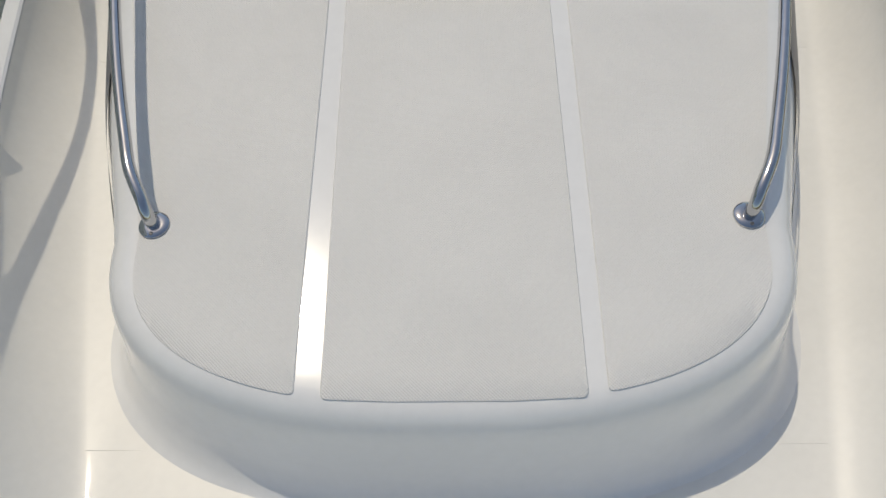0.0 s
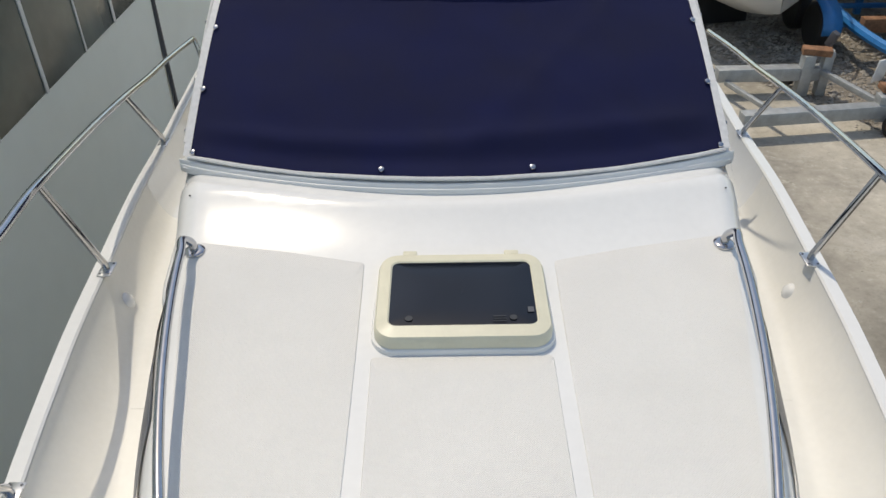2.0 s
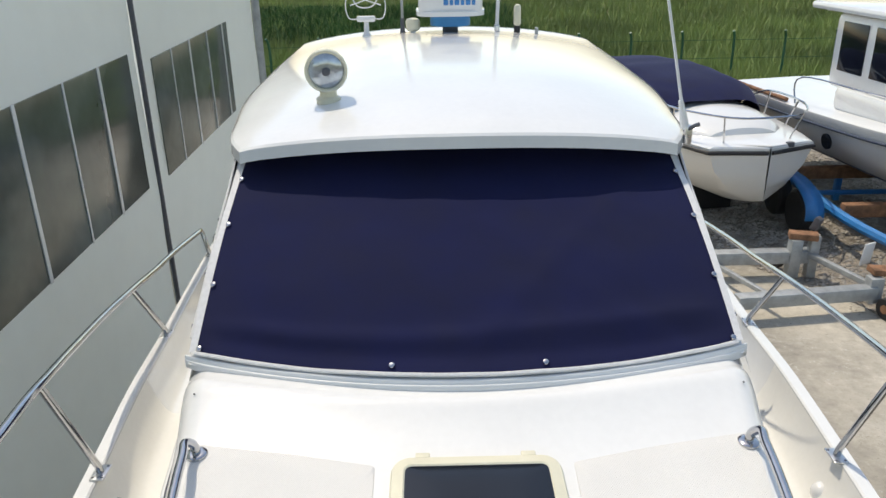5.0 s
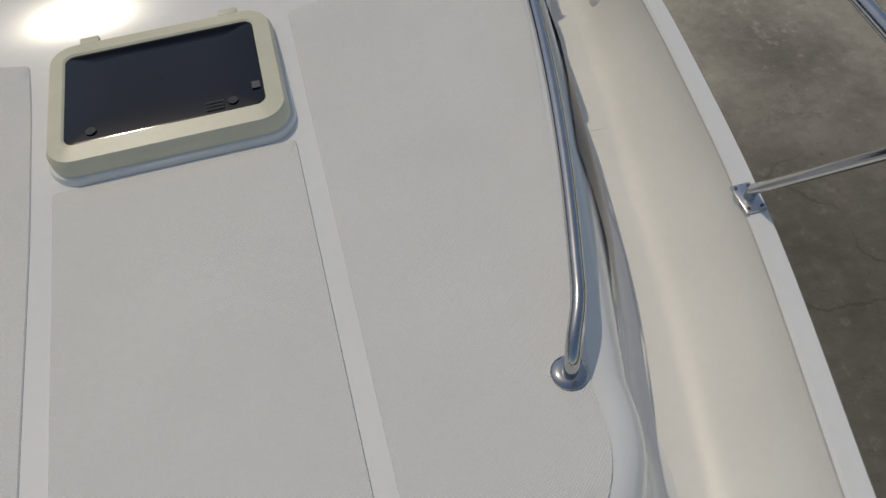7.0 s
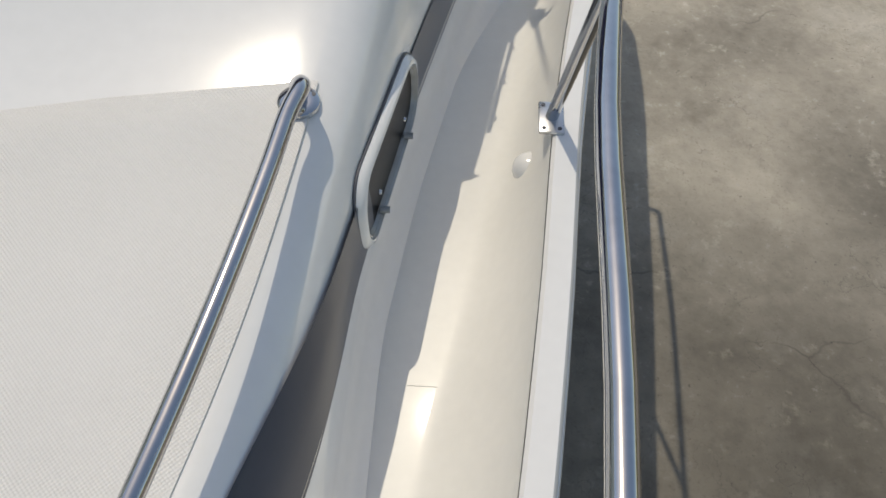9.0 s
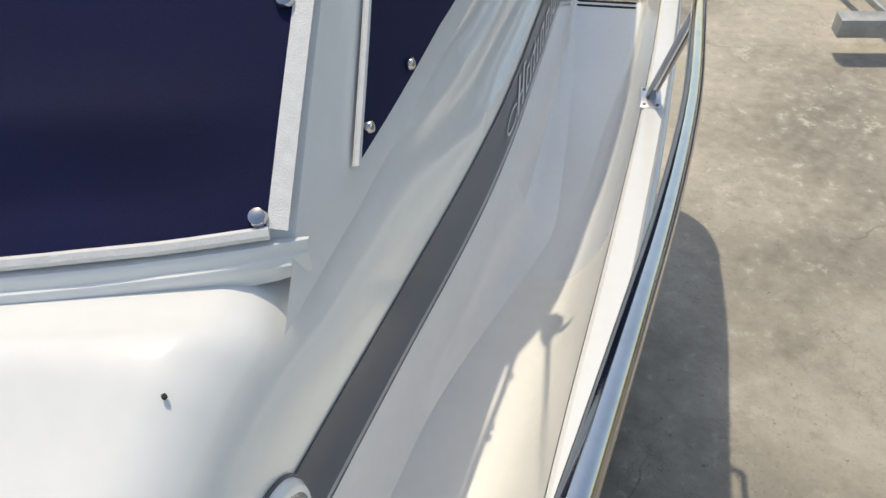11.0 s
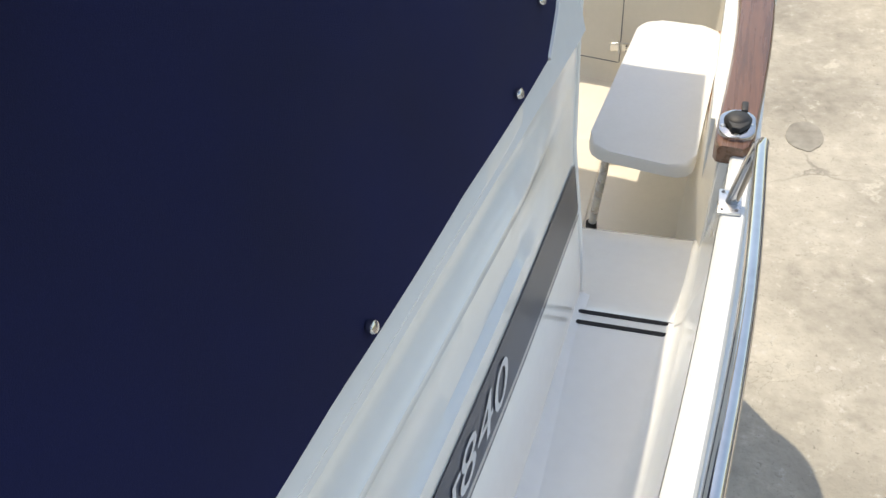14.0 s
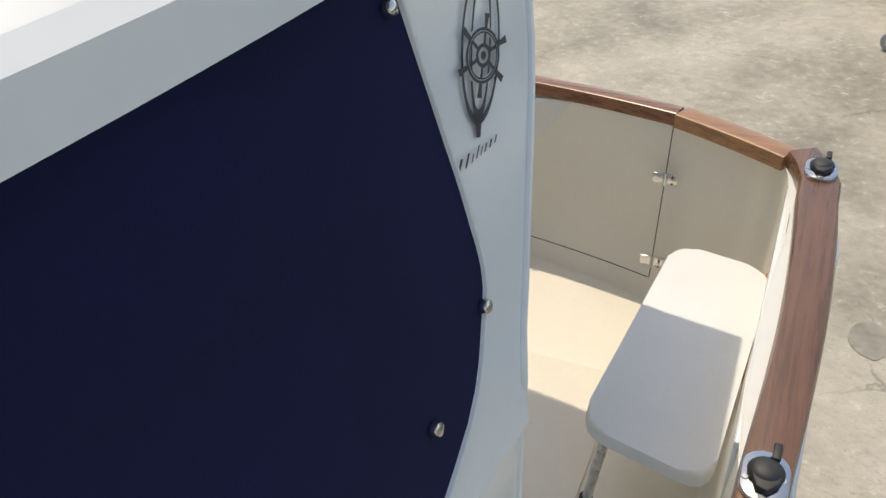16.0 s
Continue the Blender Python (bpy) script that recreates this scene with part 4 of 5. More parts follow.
part("cockpit_liner", sheet(rows, mirror=True), CREAM, boat, "cream cockpit side and transom lining")
rows = [[(x - 0.003, y, 1.763) for x, y in plan], [(x + 0.085 if y < 3.45 else x + 0.03, y + (0.06 if y > 3.5 else 0), 1.763) for x, y in plan]]
part("bulwark_top", sheet(rows, mirror=True), GEL, boat)
for side in (1, -1):
    # white board that the seat folds against
    part("seat_board", box((0.02, 0.95, 0.24), (side * 1.352, 3.02, 1.63), 0.006), GEL, boat, "white backing board of the folding seat")


def cap(points, w, h, name, parent, label, wood=None):
    """A timber capping rail with rounded edges along a plan line; w may vary point by point."""
    pts = [Vector(p) for p in points]
    rows = []
    for i, p in enumerate(pts):
        t = (pts[min(i + 1, len(pts) - 1)] - pts[max(i - 1, 0)]).normalized()
        s = Vector((t.y, -t.x, 0))
        ww = w[i] if isinstance(w, list) else w
        rows.append([p + s * (ww * a) + Vector((0, 0, h * b)) for a, b in ((-0.5, 0), (-0.5, 0.7), (-0.44, 0.95), (-0.36, 1), (0.36, 1), (0.44, 0.95), (0.5, 0.7), (0.5, 0))])
    bm = sheet(rows, closed=True)
    bm.verts.ensure_lookup_table()
    n = len(bm.verts)
    bm.faces.new([bm.verts[i] for i in range(8)]), bm.faces.new([bm.verts[i] for i in range(n - 8, n)])
    return part(name, bm, wood or TEAK if wood or abs(pts[-1].y - pts[0].y) > abs(pts[-1].x - pts[0].x) else TEAK_ACROSS, parent, label)


for side in (1, -1):
    line = [(side * 1.392, 2.355, 1.765), (side * 1.394, 2.37, 1.765), (side * 1.398, 2.40, 1.765)] + [(side * (1.40 + 0.025 * math.sin(math.pi * s * 0.8)), 2.43 + 0.9 * s, 1.765) for s in np.linspace(0, 1, 12)]
    line += [(side * 1.415, 3.42, 1.765), (side * 1.395, 3.50, 1.765), (side * 1.362, 3.56, 1.765)]
    cap(line, [0.055, 0.075, 0.083] + [0.085 + 0.012 * s for s in np.linspace(0, 1, 12)] + [0.10, 0.10, 0.085], 0.045, "capping_rail", boat, "dark varnished timber capping rail")
    cap([(side * x, 3.728 - 0.42 * (x - 1.0) - 0.25 * (x - 1.0) ** 2, 1.752) for x in np.linspace(1.335, 1.012, 12)], 0.075, 0.042, "capping_rail", boat, "pale orange sun-bleached stern capping rail", TEAK_PALE)
    # mooring bollards
    for y, x in ((2.43, 1.40), (3.455, 1.412)):
        cl = part("mooring_fairlead", bmesh.new(), PLATE, boat, "chrome deck fitting with a black cap")
        out = [(x + u * (1 - 0.25 * abs(v) / 0.065), y + v) for u, v in rounded(0.085, 0.105, 0.03)]
        part("plate", slab([(side * u, v) for u, v in out], 1.82, 0.012, 0.003), STEEL, cl, "polished chrome plate")
        part("cap", lathe([(0.029, 0), (0.030, 0.007), (0.025, 0.014), (0.015, 0.018), (0, 0.019)], (side * x, y + 0.005, 1.82), (0, 0, 1), 20), BLACK, cl, "black rubber cap")
        part("flap", slab([(side * (x + u), y + v) for u, v in ((-0.026, 0.0), (-0.012, -0.034), (0.006, -0.040), (0.024, -0.018), (0.026, 0.006))], 1.834, 0.012, 0.003), BLACK, cl)
        part("tab", box((0.014, 0.036, 0.01), (side * x + 0.012, y + 0.045, 1.833), 0.003), BLACK, cl)
        for dx, dy in ((-0.03, -0.012), (0.028, 0.0), (0.0, -0.042)):
            part("screw", lathe([(0.006, 0), (0.005, 0.002), (0, 0.002)], (side * x + dx, y + dy, 1.82), (0, 0, 1), 10), PLATE, cl)
cap([(x, 3.852 - 0.125 * x * x, 1.752) for x in np.linspace(1.005, 0.28, 14)], 0.06, 0.042, "transom_door_rail", boat, "reddish varnished rail on the transom door")
cap([(x, 3.852 - 0.125 * x * x, 1.752) for x in np.linspace(0.27, -1.0, 20)], 0.075, 0.042, "capping_rail", boat, "reddish varnished stern capping rail")
# transom door: gaps, hinges, bolt ring
def on_transom(x, z):
    f = (z - FLOOR) / (1.765 - FLOOR)
    return Vector((x, 3.84 - 0.135 * x * x - 0.16 * (1 - f) ** 1.1 - 0.004 - 0.03 * (1 - f), z))
part("door_gap", tube([on_transom(0.995, z) for z in np.linspace(1.28, 1.75, 10)], 0.0018, n=6), GREYPLASTIC, boat)
part("door_gap", tube([on_transom(x, 1.28) for x in np.linspace(0.3, 0.99, 12)], 0.0018, n=6), GREYPLASTIC, boat)
for z in (1.594, 1.335):
    hg = part("door_hinge", box((0.075, 0.006, 0.034), on_transom(0.995, z), 0.002), PLATE, boat, "stainless butterfly hinge")
    part("hinge_pin", tube([on_transom(0.995, z - 0.02) + Vector((0, -0.006, 0)), on_transom(0.995, z + 0.02) + Vector((0, -0.006, 0))], 0.006, n=8), PLATE, hg)
    for dx in (-0.024, 0.024):
        for dz in (-0.009, 0.009):
            part("screw", lathe([(0.004, 0), (0.004, 0.002), (0, 0.002)], on_transom(0.995 + dx, z + dz) + Vector((0, -0.003, 0)), (0, -1, 0), 8), GREYPLASTIC, hg)
part("door_ring", lathe([(0.014, 0), (0.014, 0.004), (0.008, 0.006), (0.006, 0.03), (0.009, 0.034), (0.0, 0.036)], on_transom(0.47, 1.67), (0, -1, 0.1), 16), PLATE, boat)

# folding seat
seat = thing("folding_seat", "white padded folding seat on one straight leg in the cockpit", "seat")
c = [(1.022, 2.66), (1.318, 2.595), (1.355, 3.345), (1.085, 3.395)]
part("cushion", slab(corner_cut(c, 0.07), 1.548, 0.04, 0.012), CUSHION, seat, "smooth white seat pad")
part("seat_edge", box((0.012, 0.74, 0.03), (1.342, 2.975, 1.525), 0.003, m=None), RUST, seat, "thin timber edge by the bulwark")
leg = part("leg", tube([(1.085, 2.675, 1.52), (1.040, 2.703, FLOOR + 0.03)], 0.012, n=10), PLATE, seat, "straight metal leg")
part("foot", lathe([(0.017, 0), (0.017, 0.035), (0.012, 0.04), (0, 0.04)], (1.038, 2.704, FLOOR)), BLACK, leg, "black rubber foot")

# ---- on the roof ----
def roof_z(x, y):
    rim = eave(y) + 0.055
    return rim + (crown(y) - rim) * (1 - min(1, abs(x) / roof_x(y)) ** 2.3) ** 0.82 - 0.012 * x * x


lx, ly = -0.515, 1.17
lz = roof_z(lx, ly)
lampo = thing("searchlight", "ivory round searchlight on a short post on the roof", "searchlight", (lx, ly, lz))
part("post", lathe([(0.05, -0.012), (0.05, 0.008), (0.036, 0.018), (0.033, 0.05), (0.04, 0.06), (0.0, 0.062)]), IVORY, lampo, "ivory swivel post")
axis = Vector((0.12, -1, -0.05))
head = part("head", lathe([(0.0, -0.09), (0.055, -0.085), (0.075, -0.05), (0.083, 0.0), (0.085, 0.03), (0.078, 0.036), (0.072, 0.03), (0.0, 0.029)], (0, -0.02, 0.125), axis, 28), IVORY, lampo, "ivory lamp housing")
part("lens", lathe([(0.071, 0.0), (0.06, 0.008), (0.03, 0.013), (0, 0.014)], Vector((0, -0.02, 0.125)) + axis.normalized() * 0.029, axis, 28), LENS, head, "clear ribbed lens")
part("bulb", lathe([(0.018, 0), (0.015, 0.012), (0, 0.015)], Vector((0, -0.02, 0.125)) + axis.normalized() * 0.042, axis, 14), GREYPLASTIC, head)
part("rim_ring", tube([Vector((0, -0.02, 0.125)) + axis.normalized() * 0.034 + 0.078 * (Vector((1, 0.12, 0)).normalized() * math.cos(a) + Vector((0, 0, 1)) * math.sin(a)) for a in np.linspace(0, 2 * math.pi, 33)], 0.006, n=8), IVORY, head)

AY = 3.32
radar = thing("radar_scanner", "white radar box with a blue base and blue lettering bars", "radar", (0.03, AY, roof_z(0.03, AY)))
part("pedestal", box((0.10, 0.12, 0.045), (0, 0, 0.02), 0.008), GREYPLASTIC, radar)
part("base", slab(rounded(0.26, 0.26, 0.1), 0.115, 0.07, 0.01), SKYBLUE, radar, "blue plastic base")
part("tray", slab(rounded(0.44, 0.4, 0.12), 0.145, 0.03, 0.006), GEL, radar)
part("box", slab(rounded(0.41, 0.36, 0.06), 0.30, 0.155, 0.02), GEL, radar, "white scanner housing")
for k in range(6):
    part("lettering_bar", box((0.022 if k % 2 else 0.03, 0.004, 0.035), (-0.03 + 0.035 * k, -0.181, 0.20), 0.001), BLUE, radar)
dome = thing("satellite_dome", "small ivory mushroom antenna on the roof", "antenna", (-0.215, AY, roof_z(0.2, AY)))
part("stem", lathe([(0.018, -0.01), (0.018, 0.015), (0, 0.016)]), PLATE, dome)
part("dome", lathe([(0.03, 0.01), (0.045, 0.02), (0.048, 0.07), (0.04, 0.085), (0.02, 0.092), (0, 0.093)]), IVORY, dome)
wire = thing("wire_antenna", "white wire cage antenna on a plastic foot", "antenna", (-0.52, AY, roof_z(0.52, AY) - 0.006))
part("foot", lathe([(0.035, -0.008), (0.03, 0.01), (0.018, 0.03), (0.015, 0.10), (0.0, 0.101)]), GEL, wire)
part("hub", box((0.12, 0.05, 0.035), (0, 0, 0.115), 0.008), GEL, wire)
for sx in (-1, 1):
    part("wire_loop", tube(smooth_line([(sx * 0.05, 0, 0.115), (sx * 0.11, 0, 0.12), (sx * 0.13, 0, 0.20), (sx * 0.10, 0, 0.30), (sx * 0.03, 0, 0.33), (sx * -0.05, 0, 0.26), (sx * 0.10, 0, 0.20)], 5), 0.004, n=6), GEL, wire)
part("wire_loop", tube(smooth_line([(-0.1, 0, 0.30), (0, 0.03, 0.24), (0.1, 0, 0.30), (0.05, -0.04, 0.2), (-0.05, -0.04, 0.2), (-0.1, 0, 0.30)], 5), 0.004, n=6), GEL, wire)
mast = thing("signal_mast", "slim metal pole with a dark foot on the roof", "pole", (-0.285, AY + 0.05, roof_z(0.28, AY)))
part("foot", lathe([(0.02, -0.008), (0.014, 0.02), (0.014, 0.09), (0, 0.091)]), GREYPLASTIC, mast)
part("pole", tube([(0, 0, 0.08), (0, 0, 0.75)], 0.009, n=8), GALV, mast)
whip = thing("flag_staff", "white pole in a hinged steel foot on the roof", "pole", (0.34, AY + 0.03, roof_z(0.34, AY)))
part("foot", box((0.035, 0.05, 0.05), (0, 0, 0.02), 0.008), PLATE, whip)
part("pole", tube([(0, 0, 0.03), (0.03, 0.02, 0.8)], 0.012, n=8), GEL, whip)
light = thing("stern_light", "white capsule light on a black foot", "navigation light", (0.475, AY + 0.04, roof_z(0.475, AY)))
part("foot", lathe([(0.02, -0.01), (0.022, 0.03), (0.016, 0.045), (0, 0.046)]), BLACK, light)
part("capsule", lathe([(0.016, 0.04), (0.024, 0.055), (0.024, 0.15), (0.018, 0.172), (0, 0.18)]), IVORY, light)
post = thing("roof_socket", "short grey metal socket on the roof edge", "socket", (0.6, AY, roof_z(0.6, AY)))
part("tube", lathe([(0.012, -0.01), (0.012, 0.04), (0.009, 0.042), (0, 0.042)]), GALV, post)
aer = thing("radio_aerial", "white whip aerial on a steel bracket at the roof corner", "aerial", (0.875, 0.97, 2.79))
part("bracket", box((0.03, 0.035, 0.075), (0.012, -0.02, -0.012), 0.006), PLATE, aer)
part("handle", tube([(0.0, -0.02, 0.0), (0.03, -0.05, 0.03), (0.045, -0.05, 0.035)], 0.008, n=8), GREYPLASTIC, aer)
part("ferrule", lathe([(0.016, 0), (0.014, 0.06), (0.009, 0.11), (0, 0.111)], (0.0, -0.02, 0.015), (-0.25, 0.0, 1)), GEL, aer)
part("whip", tube([(-0.02, -0.02, 0.1), (-0.22, 0.0, 1.0), (-0.30, 0.02, 1.4)], [0.006, 0.004, 0.002], n=6), GEL, aer)

# ---- the yard: sheeted workshop along the starboard side ----
WX = -2.4
shed = thing("workshop_tent", "long grey sheet-walled boat shelter with murky film windows", "building")
top = 4.2
def sheeting(name, a, b, c, d, label=""):
    """A slack sheet between four corners."""
    rows = []
    for u in np.linspace(0, 1, 16):
        l, r = Vector(a).lerp(Vector(b), u), Vector(d).lerp(Vector(c), u)
        rows.append([l.lerp(r, v) + Vector((0.025, 0, 0)) * noise.noise((u * 6, v * 4, len(name))) * math.sin(math.pi * v) for v in np.linspace(0, 1, 12)])
    return part(name, sheet(rows), PVC, shed, label)


sheeting("wall", (WX, -2.1, GROUND), (WX, 4.23, GROUND), (WX, 4.23, top), (WX, -2.1, top), "grey plastic sheet wall")
sheeting("wall", (WX, 4.27, GROUND), (WX, 8.5, GROUND), (WX, 8.5, top), (WX, 4.27, top), "grey plastic sheet wall")
sheeting("end_wall", (WX, 8.5, GROUND), (WX - 6, 8.5, GROUND), (WX - 6, 8.5, top), (WX, 8.5, top), "grey plastic sheet wall")
sheeting("end_wall", (WX, -2.1, GROUND), (WX - 6, -2.1, GROUND), (WX - 6, -2.1, top), (WX, -2.1, top), "grey plastic sheet wall")
sheeting("back_wall", (WX - 6, -2.1, GROUND), (WX - 6, 8.5, GROUND), (WX - 6, 8.5, top), (WX - 6, -2.1, top), "grey plastic sheet wall")
sheeting("roof", (WX, -2.1, top), (WX, 8.5, top), (WX - 6, 8.5, top + 0.3), (WX - 6, -2.1, top + 0.3), "grey plastic sheet roof")
part("joint_pole", tube([(WX + 0.02, 4.25, GROUND), (WX + 0.02, 4.25, top)], 0.022, n=8), GREYPLASTIC, shed)
part("corner_pole", tube([(WX + 0.05, 8.52, GROUND), (WX + 0.05, 8.52, top)], 0.05, n=10), GALV, shed, "round grey corner pole")
for y0, y1, z0, z1, bars in ((0.4, 4.05, 1.60, 2.66, (0.75, 1.2, 1.64, 2.27, 2.90, 3.46)), (4.55, 7.09, 1.55, 2.55, (5.05, 5.61, 6.24, 6.87))):
    win = part("window", box((0.012, y1 - y0, z1 - z0), (WX + 0.005, (y0 + y1) / 2, (z0 + z1) / 2), 0.003), FILM, shed, "murky clear-film window")
    for i, y in enumerate(bars):
        part("strip", box((0.006, 0.036 if i % 2 else 0.018, z1 - z0 + 0.01), (WX + 0.015, y, (z0 + z1) / 2)), GEL, win)

# old round damp stain and pale patch on the paving
stain = part("oil_stain", slab([(1.905 + (0.105 + 0.03 * noise.noise((math.cos(a), math.sin(a), 3))) * math.cos(a), 5.13 + (0.15 + 0.02 * noise.noise((2 * math.cos(a), 2 * math.sin(a), 7))) * math.sin(a)) for a in np.linspace(0, 2 * math.pi, 40, endpoint=False)], GROUND + 0.004, 0.01), STAIN, None)
tagged(stain, "round greyish damp stain on the concrete", "stain", kind="structure")

# ---- grey steel launching cradle ----
cradle = thing("boat_cradle", "grey galvanised steel boat cradle on castors with timber pads", "cradle")
def beam(a, b, w, name="beam", mat=GALV, h=None):
    a, b = Vector(a), Vector(b)
    d = b - a
    m = Matrix.Translation((a + b) / 2) @ d.to_track_quat("X", "Z").to_matrix().to_4x4()
    return part(name, box((d.length, w, h or w), m=m, bevel=0.008), mat, cradle)
beam((2.8, 4.74, 0.11), (4.22, 4.90, 0.11), 0.13)
beam((2.85, 5.76, 0.13), (4.0, 5.78, 0.13), 0.14)
beam((2.95, 5.7, 0.06), (3.25, 4.85, 0.06), 0.05, "brace")
beam((4.2, 4.95, 0.16), (3.9, 5.85, 0.16), 0.06)
beam((3.78, 5.74, GROUND), (3.78, 5.74, 0.34), 0.12, "upright")
beam((3.98, 5.74, GROUND), (3.98, 5.74, 0.38), 0.10, "upright")
beam((4.22, 4.92, GROUND + 0.1), (4.22, 4.92, 0.26), 0.13, "upright")
beam((3.72, 5.8, 0.37), (4.0, 5.72, 0.37), 0.14, "pad", RUST, 0.07)
beam((4.2, 5.0, 0.30), (4.6, 4.98, 0.27), 0.16, "pad", RUST, 0.06)
beam((4.0, 5.85, 0.40), (4.03, 5.80, 0.55), 0.07, "roller_bracket", GREYPLASTIC)
beam((4.02, 5.95, 0.28), (4.12, 5.9, 0.28), 0.07, "end_cap", GEL)
beam((4.32, 5.32, 0.22), (4.33, 5.30, 0.46), 0.16, "plate", GEL, 0.02)
for x, y in ((4.27, 4.72), (4.40, 4.70), (3.72, 6.0)):
    w = part("castor", lathe([(0.05, -0.03), (0.10, -0.03), (0.11, -0.02), (0.11, 0.02), (0.10, 0.03), (0.05, 0.03), (0, 0.03)], (x, y, GROUND + 0.11), (1, 0.3, 0), 20), BLACK, cradle, "black castor wheel")
    part("hub", lathe([(0.045, -0.034), (0.045, 0.034), (0, 0.034)], (x, y, GROUND + 0.11), (1, 0.3, 0), 14), RUST, w)


stand = thing("castor_stand", "low steel stand on small grey castors on the concrete", "stand", (1.93, 9.1, GROUND))
wheel = part("castor", lathe([(0.03, -0.03), (0.075, -0.03), (0.085, -0.02), (0.085, 0.02), (0.075, 0.03), (0.03, 0.03)], (0, 0, 0.085), (0.5, 1, 0), 20), GALV, stand, "grey castor wheel")
part("hub", lathe([(0.035, -0.033), (0.035, 0.033), (0, 0.033)], (0, 0, 0.085), (0.5, 1, 0), 14), PLATE, wheel)
part("fork", box((0.05, 0.10, 0.06), (0.05, 0.04, 0.16), 0.01), GALV, stand)
part("beam", box((1.2, 0.08, 0.08), (0.62, 0.1, 0.22), 0.008), GALV, stand)
part("post", box((0.07, 0.07, 0.26), (0.55, 0.02, 0.13), 0.006), GALV, stand)
part("foot", box((0.14, 0.14, 0.02), (0.55, 0.02, 0.01), 0.004), GALV, stand)


def small_hull(parent, length, beam_w, z0, z1, mat, bluff=0.35, rise=0.15, deck=GEL, lift_=0.75):
    """A moored-up boat's hull with a deck, bow at y = 0 and stern at y = length."""
    rows, dk = [], []
    for s in np.linspace(0, 1, 30):
        y = length * s
        w = beam_w / 2 * min(1, bluff + (1 - bluff) * (1 - (1 - min(1, s * 2.2)) ** 2)) * (0.02 if s == 0 else 1)
        top_ = z1 + rise * (1 - s) ** 2
        keel = z0 + (top_ - z0) * lift_ * max(0, 1 - s * 4.5) ** 1.6
        rows.append([(0, y - 0.0, keel), (w * 0.55, y, keel + 0.25 * (top_ - keel)), (w * 0.86, y, keel + 0.6 * (top_ - keel)), (w, y, top_ - 0.04), (w, y, top_)])
        dk.append([(w, y, top_), (w - 0.05, y, top_ + 0.02), (w * 0.5, y, top_ + 0.03), (0, y, top_ + 0.04)])
    bm = sheet(rows, mirror=True)
    bm.faces.new([bm.verts.new((p[0] * k, p[1], p[2])) for k, l in ((1, rows[-1]), (-1, rows[-1][::-1])) for p in l])
    part("hull", bm, mat, parent, "white hull")
    part("deck", sheet(dk, mirror=True), deck, parent, "white deck")
    return rows


# small cruiser under a navy cover
b2 = thing("covered_cruiser", "small white cruiser under a navy blue canvas cover", "boat", (3.72, 6.55, 0), 10)
rows = small_hull(b2, 5.2, 2.0, 0.22, 1.06, HULL, 0.6, 0.05, GEL, 0.3)
for side in (1, -1):
    part("fender_strip", tube([(side * (r[-1][0] + 0.01), r[-1][1], r[-1][2] - 0.05) for r in rows[0:]], 0.025, n=8), BLACK, b2, "black rubbing strip")
    part("hull_line", tube([(side * (r[2][0] + 0.03), r[2][1], r[2][2] + 0.12) for r in rows[3:20]], 0.006, n=5), GREYPLASTIC, b2)
body = [[(w * math.cos(a), y, 1.09 + h * math.sin(a)) for a in np.linspace(0, math.pi, 20)] for y, w, h in ((0.55, 0.05, 0.02), (0.6, 0.45, 0.12), (0.8, 0.62, 0.2), (1.3, 0.74, 0.25), (1.9, 0.8, 0.26))]
part("cuddy", sheet(body), GEL, b2, "rounded white cuddy top")
body = []
for s in np.linspace(0, 1, 26):
    y = 1.35 + 3.6 * s
    h = 0.14 + 0.50 * math.sin(math.pi * min(1, 0.06 + s * 0.75)) ** 0.6 * (1 - 0.45 * s)
    w = 0.92 - 0.5 * max(0, 0.15 - s) * 3
    body.append([(w * math.copysign(abs(math.cos(a)) ** 0.5, math.cos(a)), y + 0.02 * noise.noise((a * 2, s * 6, 0)), 1.06 + h * math.sin(a) ** 0.6 * (1 + 0.05 * noise.noise((a * 3, s * 8, 1)))) for a in np.linspace(0, math.pi, 28)])
part("canvas_cover", sheet(body), NAVY, b2, "sagging navy canvas cover")
part("pulpit", tube(smooth_line([(0.9, 2.2, 1.12), (0.88, 1.6, 1.42), (0.8, 0.7, 1.46), (0.45, 0.15, 1.46), (0, 0.05, 1.46), (-0.45, 0.15, 1.46), (-0.8, 0.7, 1.46), (-0.88, 1.6, 1.42), (-0.9, 2.2, 1.12)], 6), 0.013, n=8), STEEL, b2, "stainless pulpit rail")
for side in (1, -1):
    for a, b in (((0.42, 0.3, 1.12), (0.5, 0.2, 1.46)), ((0.75, 0.9, 1.12), (0.82, 0.8, 1.46)), ((0.9, 1.6, 1.1), (0.88, 1.5, 1.43))):
        part("pulpit_post", tube([(side * a[0], a[1], a[2]), (side * b[0], b[1], b[2])], 0.011, n=8), STEEL, b2)
part("bow_fitting", box((0.09, 0.06, 0.06), (0.3, 0.1, 1.12), 0.01), GREYPLASTIC, b2)
for y in (1.5, 4.2):
    part("support", box((0.9, 0.25, 0.34), (0, y, GROUND + 0.17), 0.02), DARK, b2, "dark keel block")

